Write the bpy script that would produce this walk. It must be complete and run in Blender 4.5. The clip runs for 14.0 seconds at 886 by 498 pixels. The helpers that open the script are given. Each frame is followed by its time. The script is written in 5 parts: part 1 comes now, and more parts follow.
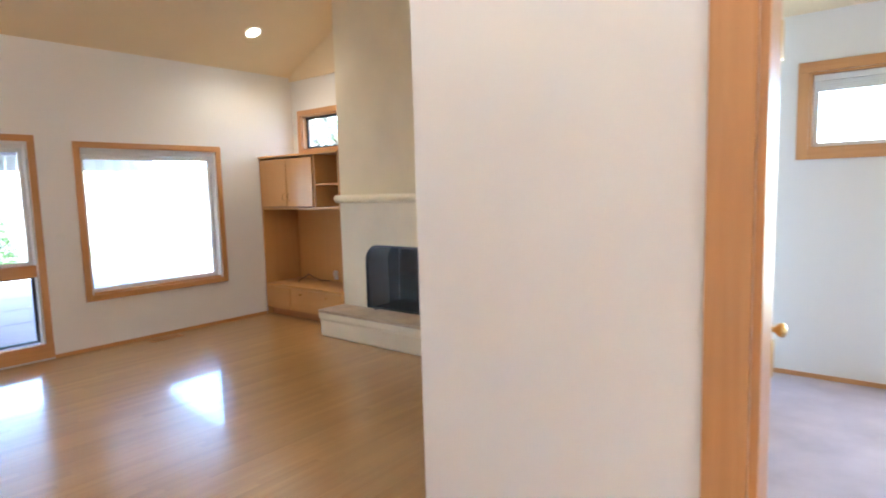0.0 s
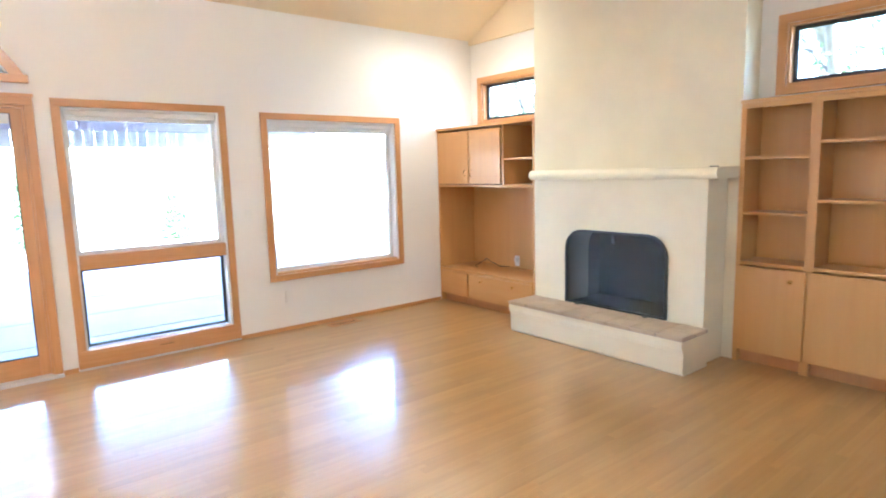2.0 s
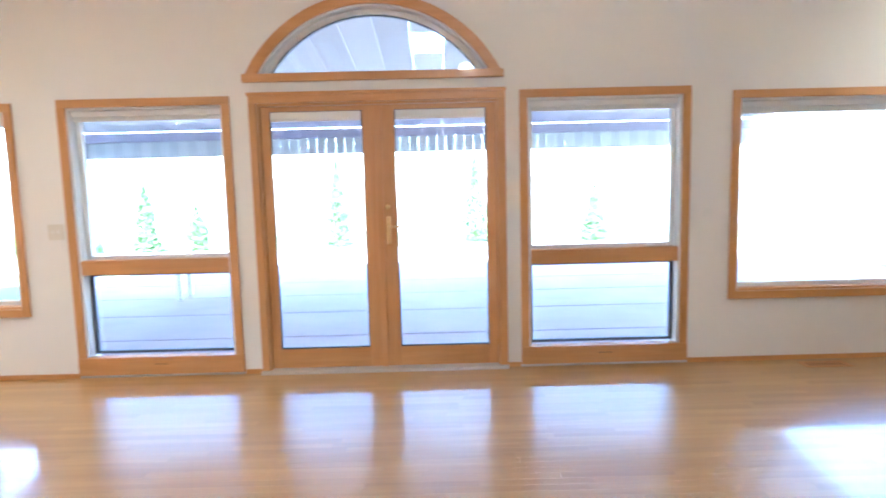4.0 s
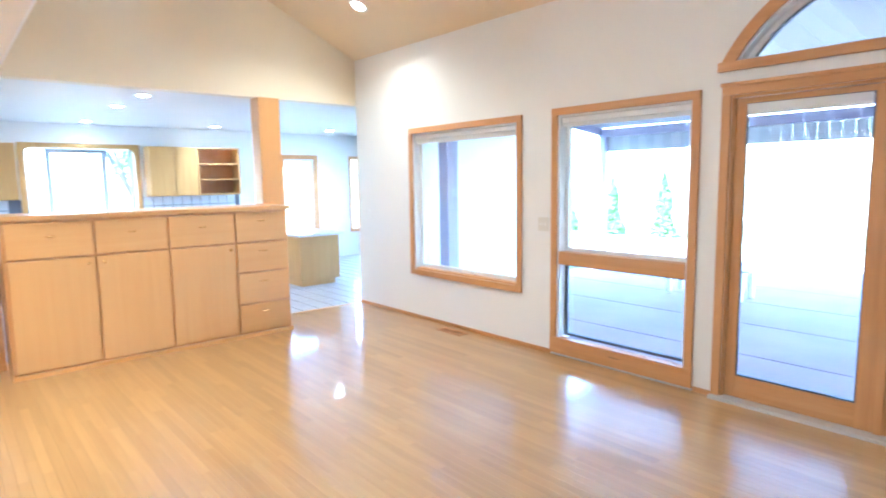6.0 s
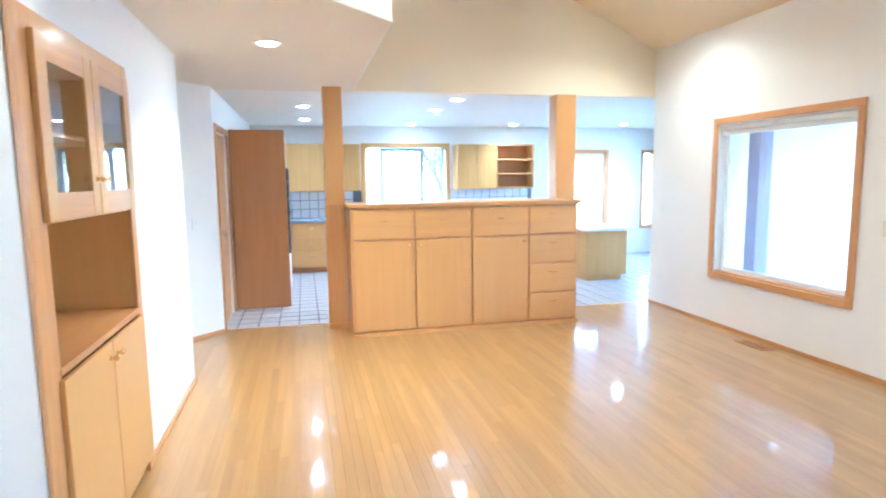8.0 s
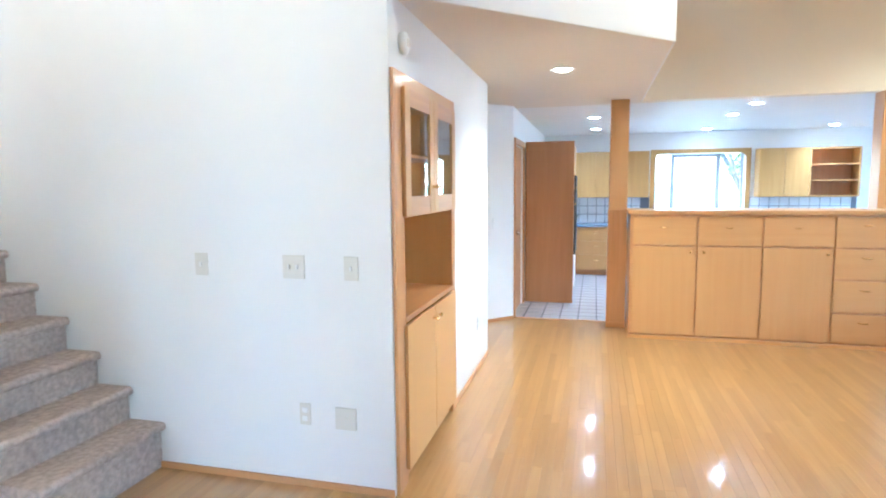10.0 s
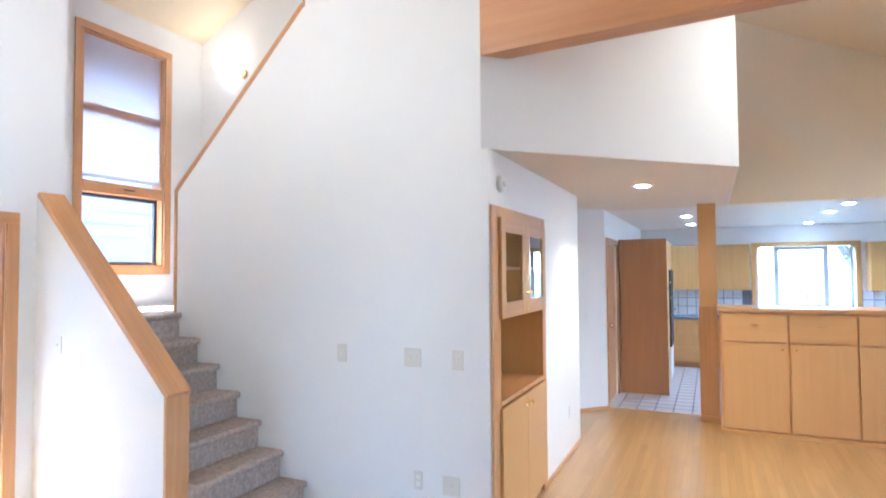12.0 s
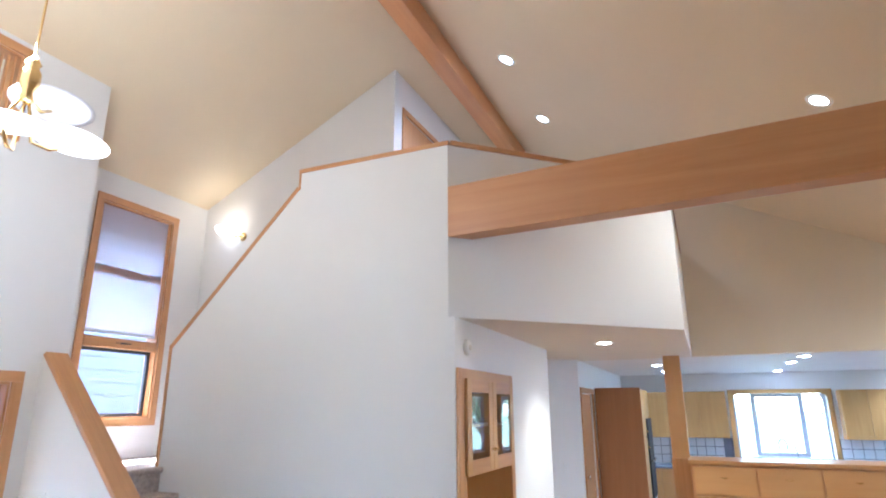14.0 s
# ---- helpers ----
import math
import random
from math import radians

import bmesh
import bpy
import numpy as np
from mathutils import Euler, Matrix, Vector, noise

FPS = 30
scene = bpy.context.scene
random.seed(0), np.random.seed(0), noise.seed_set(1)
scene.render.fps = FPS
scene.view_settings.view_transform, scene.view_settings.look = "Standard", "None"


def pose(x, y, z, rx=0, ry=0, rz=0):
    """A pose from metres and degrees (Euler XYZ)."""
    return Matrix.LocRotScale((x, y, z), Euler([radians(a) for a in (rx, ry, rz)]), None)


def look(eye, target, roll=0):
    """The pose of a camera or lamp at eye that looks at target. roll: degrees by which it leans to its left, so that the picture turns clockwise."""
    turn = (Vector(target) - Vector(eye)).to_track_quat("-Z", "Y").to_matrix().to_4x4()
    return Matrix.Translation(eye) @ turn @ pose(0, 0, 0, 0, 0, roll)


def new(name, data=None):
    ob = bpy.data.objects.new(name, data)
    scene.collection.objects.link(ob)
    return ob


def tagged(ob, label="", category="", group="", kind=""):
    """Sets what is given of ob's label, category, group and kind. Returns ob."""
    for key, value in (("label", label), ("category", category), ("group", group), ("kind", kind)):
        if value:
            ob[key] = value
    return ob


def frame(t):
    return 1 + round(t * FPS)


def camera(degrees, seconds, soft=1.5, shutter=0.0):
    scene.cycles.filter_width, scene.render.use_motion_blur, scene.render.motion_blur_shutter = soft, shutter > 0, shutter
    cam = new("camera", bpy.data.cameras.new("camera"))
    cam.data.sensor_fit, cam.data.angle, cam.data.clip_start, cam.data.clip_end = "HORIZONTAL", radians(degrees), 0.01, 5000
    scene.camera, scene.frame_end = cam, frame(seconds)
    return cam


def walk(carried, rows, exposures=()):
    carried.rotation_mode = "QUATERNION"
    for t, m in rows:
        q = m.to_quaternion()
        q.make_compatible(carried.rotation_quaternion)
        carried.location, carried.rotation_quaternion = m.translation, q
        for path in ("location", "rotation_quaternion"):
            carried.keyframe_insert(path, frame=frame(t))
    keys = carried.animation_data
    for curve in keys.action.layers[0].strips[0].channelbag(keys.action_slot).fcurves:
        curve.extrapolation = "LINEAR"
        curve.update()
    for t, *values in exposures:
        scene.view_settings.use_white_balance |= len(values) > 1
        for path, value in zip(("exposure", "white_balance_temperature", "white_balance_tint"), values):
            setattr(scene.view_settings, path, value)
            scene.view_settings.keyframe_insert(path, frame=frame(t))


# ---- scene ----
cam = camera(74.6, 14.0, soft=1.9, shutter=0.3)
PATH = [
    (0, (-0.114, -0.914, 1.529), (1.428, 0.341, 1.321), -1.6),
    (0.5, (-0.115, -0.686, 1.538), (1.312, 0.698, 1.322), -1.3),
    (1, (-0.033, -0.391, 1.49), (1.315, 1.07, 1.268), -1.5),
    (1.5, (-0.033, -0.084, 1.482), (1.262, 1.42, 1.24), -1.4),
    (2, (-0.048, 0.17, 1.506), (1.19, 1.718, 1.24), -1.5),
    (2.5, (-0.044, 0.446, 1.501), (1.021, 2.118, 1.237), -1.6),
    (3, (-0.067, 0.683, 1.489), (0.658, 2.529, 1.234), -1.6),
    (3.5, (-0.134, 0.896, 1.449), (0.257, 2.844, 1.219), -1.7),
    (4, (-0.165, 1.028, 1.404), (-0.15, 3.017, 1.196), -1.4),
    (4.2, (-0.187, 1.073, 1.391), (-0.334, 3.058, 1.193), -1.3),
    (6.5, (0.26, 1.495, 1.556), (-1.429, 2.538, 1.312), -0.9),
    (7, (0.258, 1.475, 1.541), (-1.535, 2.327, 1.301), -0.8),
    (7.5, (0.23, 1.437, 1.538), (-1.638, 2.11, 1.296), -0.7),
    (8, (0.234, 1.378, 1.545), (-1.698, 1.837, 1.303), -0.7),
    (8.5, (0.337, 1.378, 1.534), (-1.64, 1.555, 1.291), -0.6),
    (9, (0.466, 1.358, 1.529), (-1.517, 1.255, 1.288), -0.5),
    (11.5, (1.306, 1.672, 1.672), (-0.521, 0.86, 1.611), -0.4),
    (12, (1.463, 1.722, 1.715), (-0.353, 0.888, 1.79), -0.4),
    (12.5, (1.587, 1.842, 1.746), (-0.214, 0.996, 1.944), -0.4),
    (13, (1.725, 1.942, 1.772), (-0.064, 1.1, 2.07), -0.4),
    (13.5, (1.82, 1.989, 1.813), (0.045, 1.167, 2.231), -0.4),
    (14, (1.837, 2.039, 1.844), (0.072, 1.265, 2.376), -0.2),
]
EXPOSURES = [(0, 4.75, 5450, 10), (0.5, 5.1, 5300, 8), (1, 5.4, 5200, 8), (2, 5.75, 5050, 5), (4.2, 5.1, 5000, 6), (6.5, 5.3, 4600, 2), (9, 5.25, 4600, 0), (11.5, 4.85, 4700, 7), (12.5, 4.7, 4650, 8), (14, 4.4, 4750, 9)]
walk(cam, [(t, look(e, g, r)) for t, e, g, r in PATH], EXPOSURES)

# ---- daylight ----
SUN_ELEV, SUN_AZ = radians(52), radians(188)
world = bpy.data.worlds.new("sky")
scene.world = world
world.use_nodes = True
wn = world.node_tree.nodes
sky = wn.new("ShaderNodeTexSky")
sky.sky_type, sky.sun_disc = "NISHITA", False
sky.sun_elevation, sky.sun_rotation = SUN_ELEV, SUN_AZ
wn["Background"].inputs["Strength"].default_value = 0.15
world.node_tree.links.new(sky.outputs[0], wn["Background"].inputs["Color"])
sun_data = bpy.data.lights.new("sun", "SUN")
sun_data.energy, sun_data.angle, sun_data.color = 2.9, radians(0.6), (1.0, 0.96, 0.9)
sun = new("sun", sun_data)
sun.matrix_world = look((math.sin(SUN_AZ) * math.cos(SUN_ELEV), math.cos(SUN_AZ) * math.cos(SUN_ELEV), math.sin(SUN_ELEV)), (0, 0, 0))

# added fill lamp that brightens the bedroom from an unseen opening
fill_data = bpy.data.lights.new("bedroom_fill_light", "AREA")
fill_data.shape, fill_data.size, fill_data.size_y = "RECTANGLE", 1.4, 1.9
fill_data.energy, fill_data.color = 2.0, (1.0, 0.92, 0.84)
fill_light = new("bedroom_fill_light", fill_data)
fill_light.matrix_world = pose(5.02, -2.1, 1.3, 0, 90, 0)

# ---- materials ----


def material(name):
    m = bpy.data.materials.new(name)
    m.use_nodes = True
    return m, m.node_tree.nodes, m.node_tree.links, m.node_tree.nodes["Principled BSDF"]


def node(nodes, kind, **values):
    n = nodes.new(kind)
    for k, v in values.items():
        n.inputs[k].default_value = v
    return n


def ramp(nodes, links, fac, c0, c1, p0=0.3, p1=0.7):
    r = nodes.new("ShaderNodeValToRGB")
    r.color_ramp.elements[0].position, r.color_ramp.elements[0].color = p0, (*c0, 1)
    r.color_ramp.elements[1].position, r.color_ramp.elements[1].color = p1, (*c1, 1)
    links.new(fac, r.inputs["Fac"])
    return r.outputs["Color"]


def bumped(nodes, links, bsdf, height, strength, distance):
    b = node(nodes, "ShaderNodeBump", Strength=strength, Distance=distance)
    links.new(height, b.inputs["Height"])
    links.new(b.outputs["Normal"], bsdf.inputs["Normal"])


def mottled(name, colour, spread=0.06, rough=0.6, scale=1.2, grain=120.0, bump=0.15, depth=0.002, metal=0.0):
    """A plain surface: slow tonal drift, fine grain and relief."""
    m, n, l, b = material(name)
    co = n.new("ShaderNodeTexCoord").outputs["Object"]
    big = node(n, "ShaderNodeTexNoise", Scale=scale, Detail=4.0)
    fine = node(n, "ShaderNodeTexNoise", Scale=grain, Detail=3.0)
    l.new(co, big.inputs["Vector"])
    l.new(co, fine.inputs["Vector"])
    lo = tuple(c * (1 - spread) for c in colour)
    hi = tuple(min(1, c * (1 + spread)) for c in colour)
    l.new(ramp(n, l, big.outputs["Fac"], lo, hi), b.inputs["Base Color"])
    b.inputs["Roughness"].default_value, b.inputs["Metallic"].default_value = rough, metal
    if bump:
        bumped(n, l, b, fine.outputs["Fac"], bump, depth)
    return m


def wood(name, dark, light, along="X", rough=0.35, scale=1.0, coat=0.0, per_object=0.25, relief=0.12, coat_rough=0.12, wave=0.0):
    """Straight-grained wood; each board or door gets its own tone and figure."""
    m, n, l, b = material(name)
    co = n.new("ShaderNodeTexCoord").outputs["Object"]
    info = n.new("ShaderNodeObjectInfo")
    geo = n.new("ShaderNodeNewGeometry")
    add = n.new("ShaderNodeMath")
    add.operation = "ADD"
    l.new(info.outputs["Random"], add.inputs[0])
    l.new(geo.outputs["Random Per Island"], add.inputs[1])
    shift = n.new("ShaderNodeVectorMath")
    shift.operation = "ADD"
    mul = n.new("ShaderNodeMath")
    mul.operation = "MULTIPLY"
    mul.inputs[1].default_value = 37.0
    l.new(add.outputs[0], mul.inputs[0])
    comb = n.new("ShaderNodeCombineXYZ")
    for i in range(3):
        l.new(mul.outputs[0], comb.inputs[i])
    l.new(co, shift.inputs[0])
    l.new(comb.outputs[0], shift.inputs[1])
    mp = n.new("ShaderNodeMapping")
    s = {"X": (1.2, 22, 22), "Y": (22, 1.2, 22), "Z": (22, 22, 1.2)}[along]
    mp.inputs["Scale"].default_value = tuple(v * scale for v in s)
    l.new(shift.outputs[0], mp.inputs["Vector"])
    grain = node(n, "ShaderNodeTexNoise", Scale=1.0, Detail=6.0, Roughness=0.62, Distortion=0.5)
    l.new(mp.outputs[0], grain.inputs["Vector"])
    mp2 = n.new("ShaderNodeMapping")
    mp2.inputs["Scale"].default_value = tuple(v * scale * 5 for v in s)
    l.new(shift.outputs[0], mp2.inputs["Vector"])
    pores = node(n, "ShaderNodeTexNoise", Scale=1.0, Detail=3.0)
    l.new(mp2.outputs[0], pores.inputs["Vector"])
    col = ramp(n, l, grain.outputs["Fac"], dark, light, 0.3, 0.68)
    hsv = n.new("ShaderNodeHueSaturation")
    rng = n.new("ShaderNodeMapRange")
    rng.inputs["From Max"].default_value = 2.0
    rng.inputs["To Min"].default_value, rng.inputs["To Max"].default_value = 1 - per_object, 1 + per_object
    l.new(add.outputs[0], rng.inputs["Value"])
    l.new(rng.outputs[0], hsv.inputs["Value"])
    l.new(col, hsv.inputs["Color"])
    l.new(hsv.outputs[0], b.inputs["Base Color"])
    rr = n.new("ShaderNodeMapRange")
    rr.inputs["To Min"].default_value, rr.inputs["To Max"].default_value = rough * 0.8, rough * 1.25
    l.new(grain.outputs["Fac"], rr.inputs["Value"])
    l.new(rr.outputs[0], b.inputs["Roughness"])
    b.inputs["Coat Weight"].default_value, b.inputs["Coat Roughness"].default_value = coat, coat_rough
    if wave:
        ripple = node(n, "ShaderNodeTexNoise", Scale=5.0, Detail=2.0)
        l.new(co, ripple.inputs["Vector"])
        dent = node(n, "ShaderNodeBump", Strength=wave, Distance=0.01)
        l.new(ripple.outputs["Fac"], dent.inputs["Height"])
        l.new(dent.outputs["Normal"], b.inputs["Coat Normal"])
    bumped(n, l, b, pores.outputs["Fac"], relief, 0.0006)
    return m


def plain(name, colour, rough=0.5, metal=0.0, spread=0.03):
    return mottled(name, colour, spread, rough, 6.0, 60.0, 0.05, 0.0005, metal)


def glowing(name, colour, strength):
    m, n, l, b = material(name)
    b.inputs["Base Color"].default_value = (*colour, 1)
    b.inputs["Emission Color"].default_value = (*colour, 1)
    b.inputs["Emission Strength"].default_value = strength
    return m


WALL = mottled("wall_paint", (0.80, 0.78, 0.74), 0.02, 0.55, 0.8, 90.0, 0.12, 0.0012)
CEIL = mottled("ceiling_paint", (0.78, 0.65, 0.44), 0.025, 0.75, 0.7, 70.0, 0.25, 0.002)
GABLE = mottled("gable_paint", (0.80, 0.71, 0.54), 0.02, 0.6, 0.7, 80.0, 0.15, 0.0015)
SOFFIT = mottled("low_ceiling_paint", (0.78, 0.71, 0.60), 0.025, 0.75, 0.7, 70.0, 0.25, 0.002)
STUCCO = mottled("fireplace_plaster", (0.82, 0.75, 0.57), 0.04, 0.6, 3.0, 24.0, 0.35, 0.006)
FLOORW = wood("oak_floor", (0.380, 0.212, 0.070), (0.450, 0.270, 0.102), "X", 0.30, 0.8, 0.65, 0.18, 0.03, 0.08, 0.02)
CAB_V = wood("fir_cabinet_vertical", (0.57, 0.300, 0.096), (0.60, 0.328, 0.111), "Z", 0.38, 0.8, 0.1, 0.06, 0.05)
CAB_Y = wood("fir_cabinet_cross", (0.57, 0.300, 0.096), (0.60, 0.328, 0.111), "Y", 0.38, 0.8, 0.1, 0.06, 0.05)
TRIM_X = wood("fir_trim_x", (0.50, 0.245, 0.085), (0.60, 0.315, 0.125), "X", 0.35, 1.0, 0.15, 0.06)
TRIM_Y = wood("fir_trim_y", (0.50, 0.245, 0.085), (0.60, 0.315, 0.125), "Y", 0.35, 1.0, 0.15, 0.06)
TRIM_Z = wood("fir_trim_z", (0.50, 0.245, 0.085), (0.60, 0.315, 0.125), "Z", 0.35, 1.0, 0.15, 0.06)
PANEL = wood("brown_veneer", (0.44, 0.205, 0.08), (0.50, 0.245, 0.10), "Z", 0.42, 0.7, 0.05, 0.05)
KITW = wood("maple_kitchen", (0.50, 0.285, 0.085), (0.57, 0.345, 0.115), "Z", 0.35, 0.7, 0.1, 0.06)
BEAMW_Y = wood("stained_beam_y", (0.55, 0.255, 0.092), (0.64, 0.325, 0.128), "Y", 0.4, 0.6, 0.1, 0.05)
BEAMW_X = wood("stained_beam_x", (0.55, 0.255, 0.092), (0.64, 0.325, 0.128), "X", 0.4, 0.6, 0.1, 0.05)
CARPET = mottled("stair_carpet", (0.50, 0.405, 0.335), 0.20, 0.95, 34.0, 300.0, 0.9, 0.006)
CARPET_B = mottled("bedroom_carpet", (0.50, 0.42, 0.41), 0.12, 0.95, 3.0, 260.0, 0.8, 0.006)
TILE = mottled("white_floor_tile", (0.50, 0.50, 0.51), 0.03, 0.22, 3.0, 40.0, 0.05, 0.0006)
GROUT = mottled("grey_grout", (0.16, 0.16, 0.18), 0.1, 0.85, 5.0, 200.0, 0.3, 0.001)
SPLASH = mottled("white_wall_tile", (0.75, 0.75, 0.76), 0.02, 0.18, 3.0, 30.0, 0.03, 0.0004)
HEARTH_T = mottled("beige_hearth_tile", (0.55, 0.43, 0.30), 0.12, 0.45, 6.0, 60.0, 0.2, 0.001)
COUNTER = mottled("blue_grey_counter", (0.22, 0.26, 0.32), 0.05, 0.25, 5.0, 80.0, 0.03, 0.0004)
BLACK = mottled("firebox_black", (0.012, 0.012, 0.014), 0.3, 0.7, 5.0, 60.0, 0.3, 0.002)
IRON = mottled("black_iron", (0.05, 0.05, 0.052), 0.2, 0.5, 9.0, 120.0, 0.1, 0.0005, 0.3)
SCREENFRAME = mottled("dark_screen_frame", (0.035, 0.035, 0.037), 0.2, 0.5, 9.0, 120.0, 0.1, 0.0005, 0.2)
MESH = mottled("woven_screen", (0.035, 0.035, 0.038), 0.35, 0.6, 5.0, 400.0, 0.6, 0.002)
SOOT = mottled("sooty_firebrick", (0.13, 0.125, 0.12), 0.35, 0.85, 4.0, 40.0, 0.4, 0.003)
mn, ml = MESH.node_tree.nodes, MESH.node_tree.links
see = mn.new("ShaderNodeBsdfTransparent")
blend = node(mn, "ShaderNodeMixShader", Fac=0.5)
ml.new(mn["Principled BSDF"].outputs[0], blend.inputs[1])
ml.new(see.outputs[0], blend.inputs[2])
ml.new(blend.outputs[0], mn["Material Output"].inputs["Surface"])
BRASS = plain("polished_brass", (0.80, 0.58, 0.26), 0.22, 1.0)
CHROME = plain("chrome", (0.75, 0.76, 0.78), 0.15, 1.0)
WHITE = plain("white_plastic", (0.78, 0.77, 0.73), 0.4)
IVORY = plain("ivory_plate", (0.68, 0.64, 0.55), 0.4)
GREYVINYL = plain("grey_white_mullion", (0.40, 0.39, 0.44), 0.5)
VINYL = plain("white_blind", (0.74, 0.74, 0.73), 0.55)
DARKFRAME = plain("dark_window_seal", (0.05, 0.055, 0.065), 0.5)
ALU = plain("pale_threshold", (0.6, 0.59, 0.57), 0.35, 0.4)
CONCRETE = mottled("patio_concrete", (0.25, 0.165, 0.165), 0.1, 0.8, 1.5, 90.0, 0.3, 0.002)
LAWN = mottled("lawn", (0.11, 0.125, 0.06), 0.3, 0.95, 2.0, 60.0, 0.8, 0.02)
LEAF = mottled("leaf", (0.07, 0.12, 0.035), 0.35, 0.6, 3.0, 30.0, 0.1, 0.002)
BARK = mottled("bark", (0.14, 0.11, 0.09), 0.3, 0.9, 6.0, 40.0, 0.6, 0.01)
SIDING = mottled("white_siding", (0.74, 0.74, 0.73), 0.03, 0.6, 2.0, 60.0, 0.1, 0.001)
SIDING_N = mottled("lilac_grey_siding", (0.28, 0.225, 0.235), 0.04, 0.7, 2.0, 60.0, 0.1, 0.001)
GREYPAINT = mottled("slate_blue_post", (0.27, 0.25, 0.33), 0.05, 0.6, 3.0, 60.0, 0.1, 0.001)
AWNING0 = mottled("pale_trim", (0.62, 0.63, 0.66), 0.04, 0.7, 2.0, 60.0, 0.1, 0.001)


def translucent(name, colour, share):
    m, n, l, b = material(name)
    b.inputs["Base Color"].default_value = (*colour, 1)
    b.inputs["Roughness"].default_value = 0.6
    t_ = node(n, "ShaderNodeBsdfTranslucent", Color=(*colour, 1))
    x_ = node(n, "ShaderNodeMixShader", Fac=share)
    noise_ = node(n, "ShaderNodeTexNoise", Scale=3.0, Detail=4.0)
    bumped(n, l, b, noise_.outputs["Fac"], 0.1, 0.002)
    l.new(b.outputs[0], x_.inputs[1])
    l.new(t_.outputs[0], x_.inputs[2])
    l.new(x_.outputs[0], n["Material Output"].inputs["Surface"])
    return m


AWNING = translucent("pale_fibreglass", (0.40, 0.40, 0.40), 0.03)
AWNING2 = translucent("grey_fibreglass", (0.34, 0.34, 0.35), 0.03)
SHINGLE = mottled("dark_shingle", (0.10, 0.095, 0.09), 0.2, 0.9, 4.0, 60.0, 0.4, 0.004)
CANLIGHT = glowing("lit_recessed_bulb", (1.0, 0.86, 0.66), 5.0)
CANCOOL = glowing("lit_cool_bulb", (0.86, 0.92, 1.0), 5.0)
FROST = mottled("frosted_glass", (0.72, 0.71, 0.76), 0.03, 0.35, 4.0, 60.0, 0.05, 0.0005)
SHADEGLASS = glowing("lit_frosted_glass", (1.0, 0.90, 0.76), 0.24)

GLASS, gn, gl, gb = material("window_glass")
gb.inputs["Base Color"].default_value = (0.97, 0.99, 1.0, 1)
gb.inputs["Roughness"].default_value, gb.inputs["IOR"].default_value = 0.0, 1.45
gb.inputs["Transmission Weight"].default_value = 1.0
BLIND = translucent("cellular_shade", (0.95, 0.87, 0.84), 0.88)

# ---- mesh helpers ----


def link_mesh(name, bm, mat, parent=None, label=""):
    me = bpy.data.meshes.new(name)
    bm.normal_update()
    bm.to_mesh(me)
    bm.free()
    if mat:
        me.materials.append(mat)
    ob = new(name, me)
    if parent:
        ob.parent = parent
        ob.matrix_parent_inverse = parent.matrix_basis.inverted()
    if label:
        ob["label"] = label
    return ob


def part(name, bm, mat, parent, label=""):
    return link_mesh(name, bm, mat, parent, label)


def thing(name, x, y, z, label, category, group="", rz=0):
    ob = new(name)
    ob.matrix_basis = pose(x, y, z, 0, 0, rz)
    return tagged(ob, label, category, group)


def structure(ob, label="", category=""):
    return tagged(ob, label, category, "", "structure")


def put_box(bm, x0, x1, y0, y1, z0, z1, bevel=0.0):
    r = bmesh.ops.create_cube(bm, size=1.0)
    vs = r["verts"]
    for v in vs:
        v.co = Vector(((x0 + x1) / 2 + v.co.x * (x1 - x0), (y0 + y1) / 2 + v.co.y * (y1 - y0), (z0 + z1) / 2 + v.co.z * (z1 - z0)))
    if bevel:
        es = list({e for v in vs for e in v.link_edges})
        bmesh.ops.bevel(bm, geom=es, offset=bevel, segments=2, affect="EDGES", profile=0.7)
    return bm


def box(x0, x1, y0, y1, z0, z1, bevel=0.0):
    x0, x1, y0, y1, z0, z1 = min(x0, x1), max(x0, x1), min(y0, y1), max(y0, y1), min(z0, z1), max(z0, z1)
    return put_box(bmesh.new(), x0, x1, y0, y1, z0, z1, bevel)


def slab(outline, holes, place, thick):
    """A plate with holes: outline and holes in two coordinates, place(u, v, w) to the world, w from 0 to thick."""
    bm = bmesh.new()
    edges = []
    for loop in [outline] + list(holes):
        vs = [bm.verts.new(place(u, v, 0)) for u, v in loop]
        edges += [bm.edges.new((vs[i], vs[(i + 1) % len(vs)])) for i in range(len(vs))]
    bmesh.ops.triangle_fill(bm, use_beauty=True, use_dissolve=False, edges=edges)
    base = list(bm.faces)
    r = bmesh.ops.extrude_face_region(bm, geom=base)
    off = Vector(place(0, 0, thick)) - Vector(place(0, 0, 0))
    bmesh.ops.translate(bm, vec=off, verts=[g for g in r["geom"] if isinstance(g, bmesh.types.BMVert)])
    bmesh.ops.recalc_face_normals(bm, faces=bm.faces)
    return bm


def rect(u0, u1, v0, v1):
    return [(u0, v0), (u1, v0), (u1, v1), (u0, v1)]


def on_y(y, sign=1):
    return lambda u, v, w: (u, y + sign * w, v)


def on_x(x, sign=1):
    return lambda u, v, w: (x + sign * w, u, v)


def on_z(z, sign=1):
    return lambda u, v, w: (u, v, z + sign * w)


def cyl(r, depth, seg=20, r2=None, m=None, bm=None):
    bm = bm or bmesh.new()
    k = bmesh.ops.create_cone(bm, cap_ends=True, segments=seg, radius1=r, radius2=r if r2 is None else r2, depth=depth)
    if m:
        bmesh.ops.transform(bm, matrix=m, verts=k["verts"])
    return bm


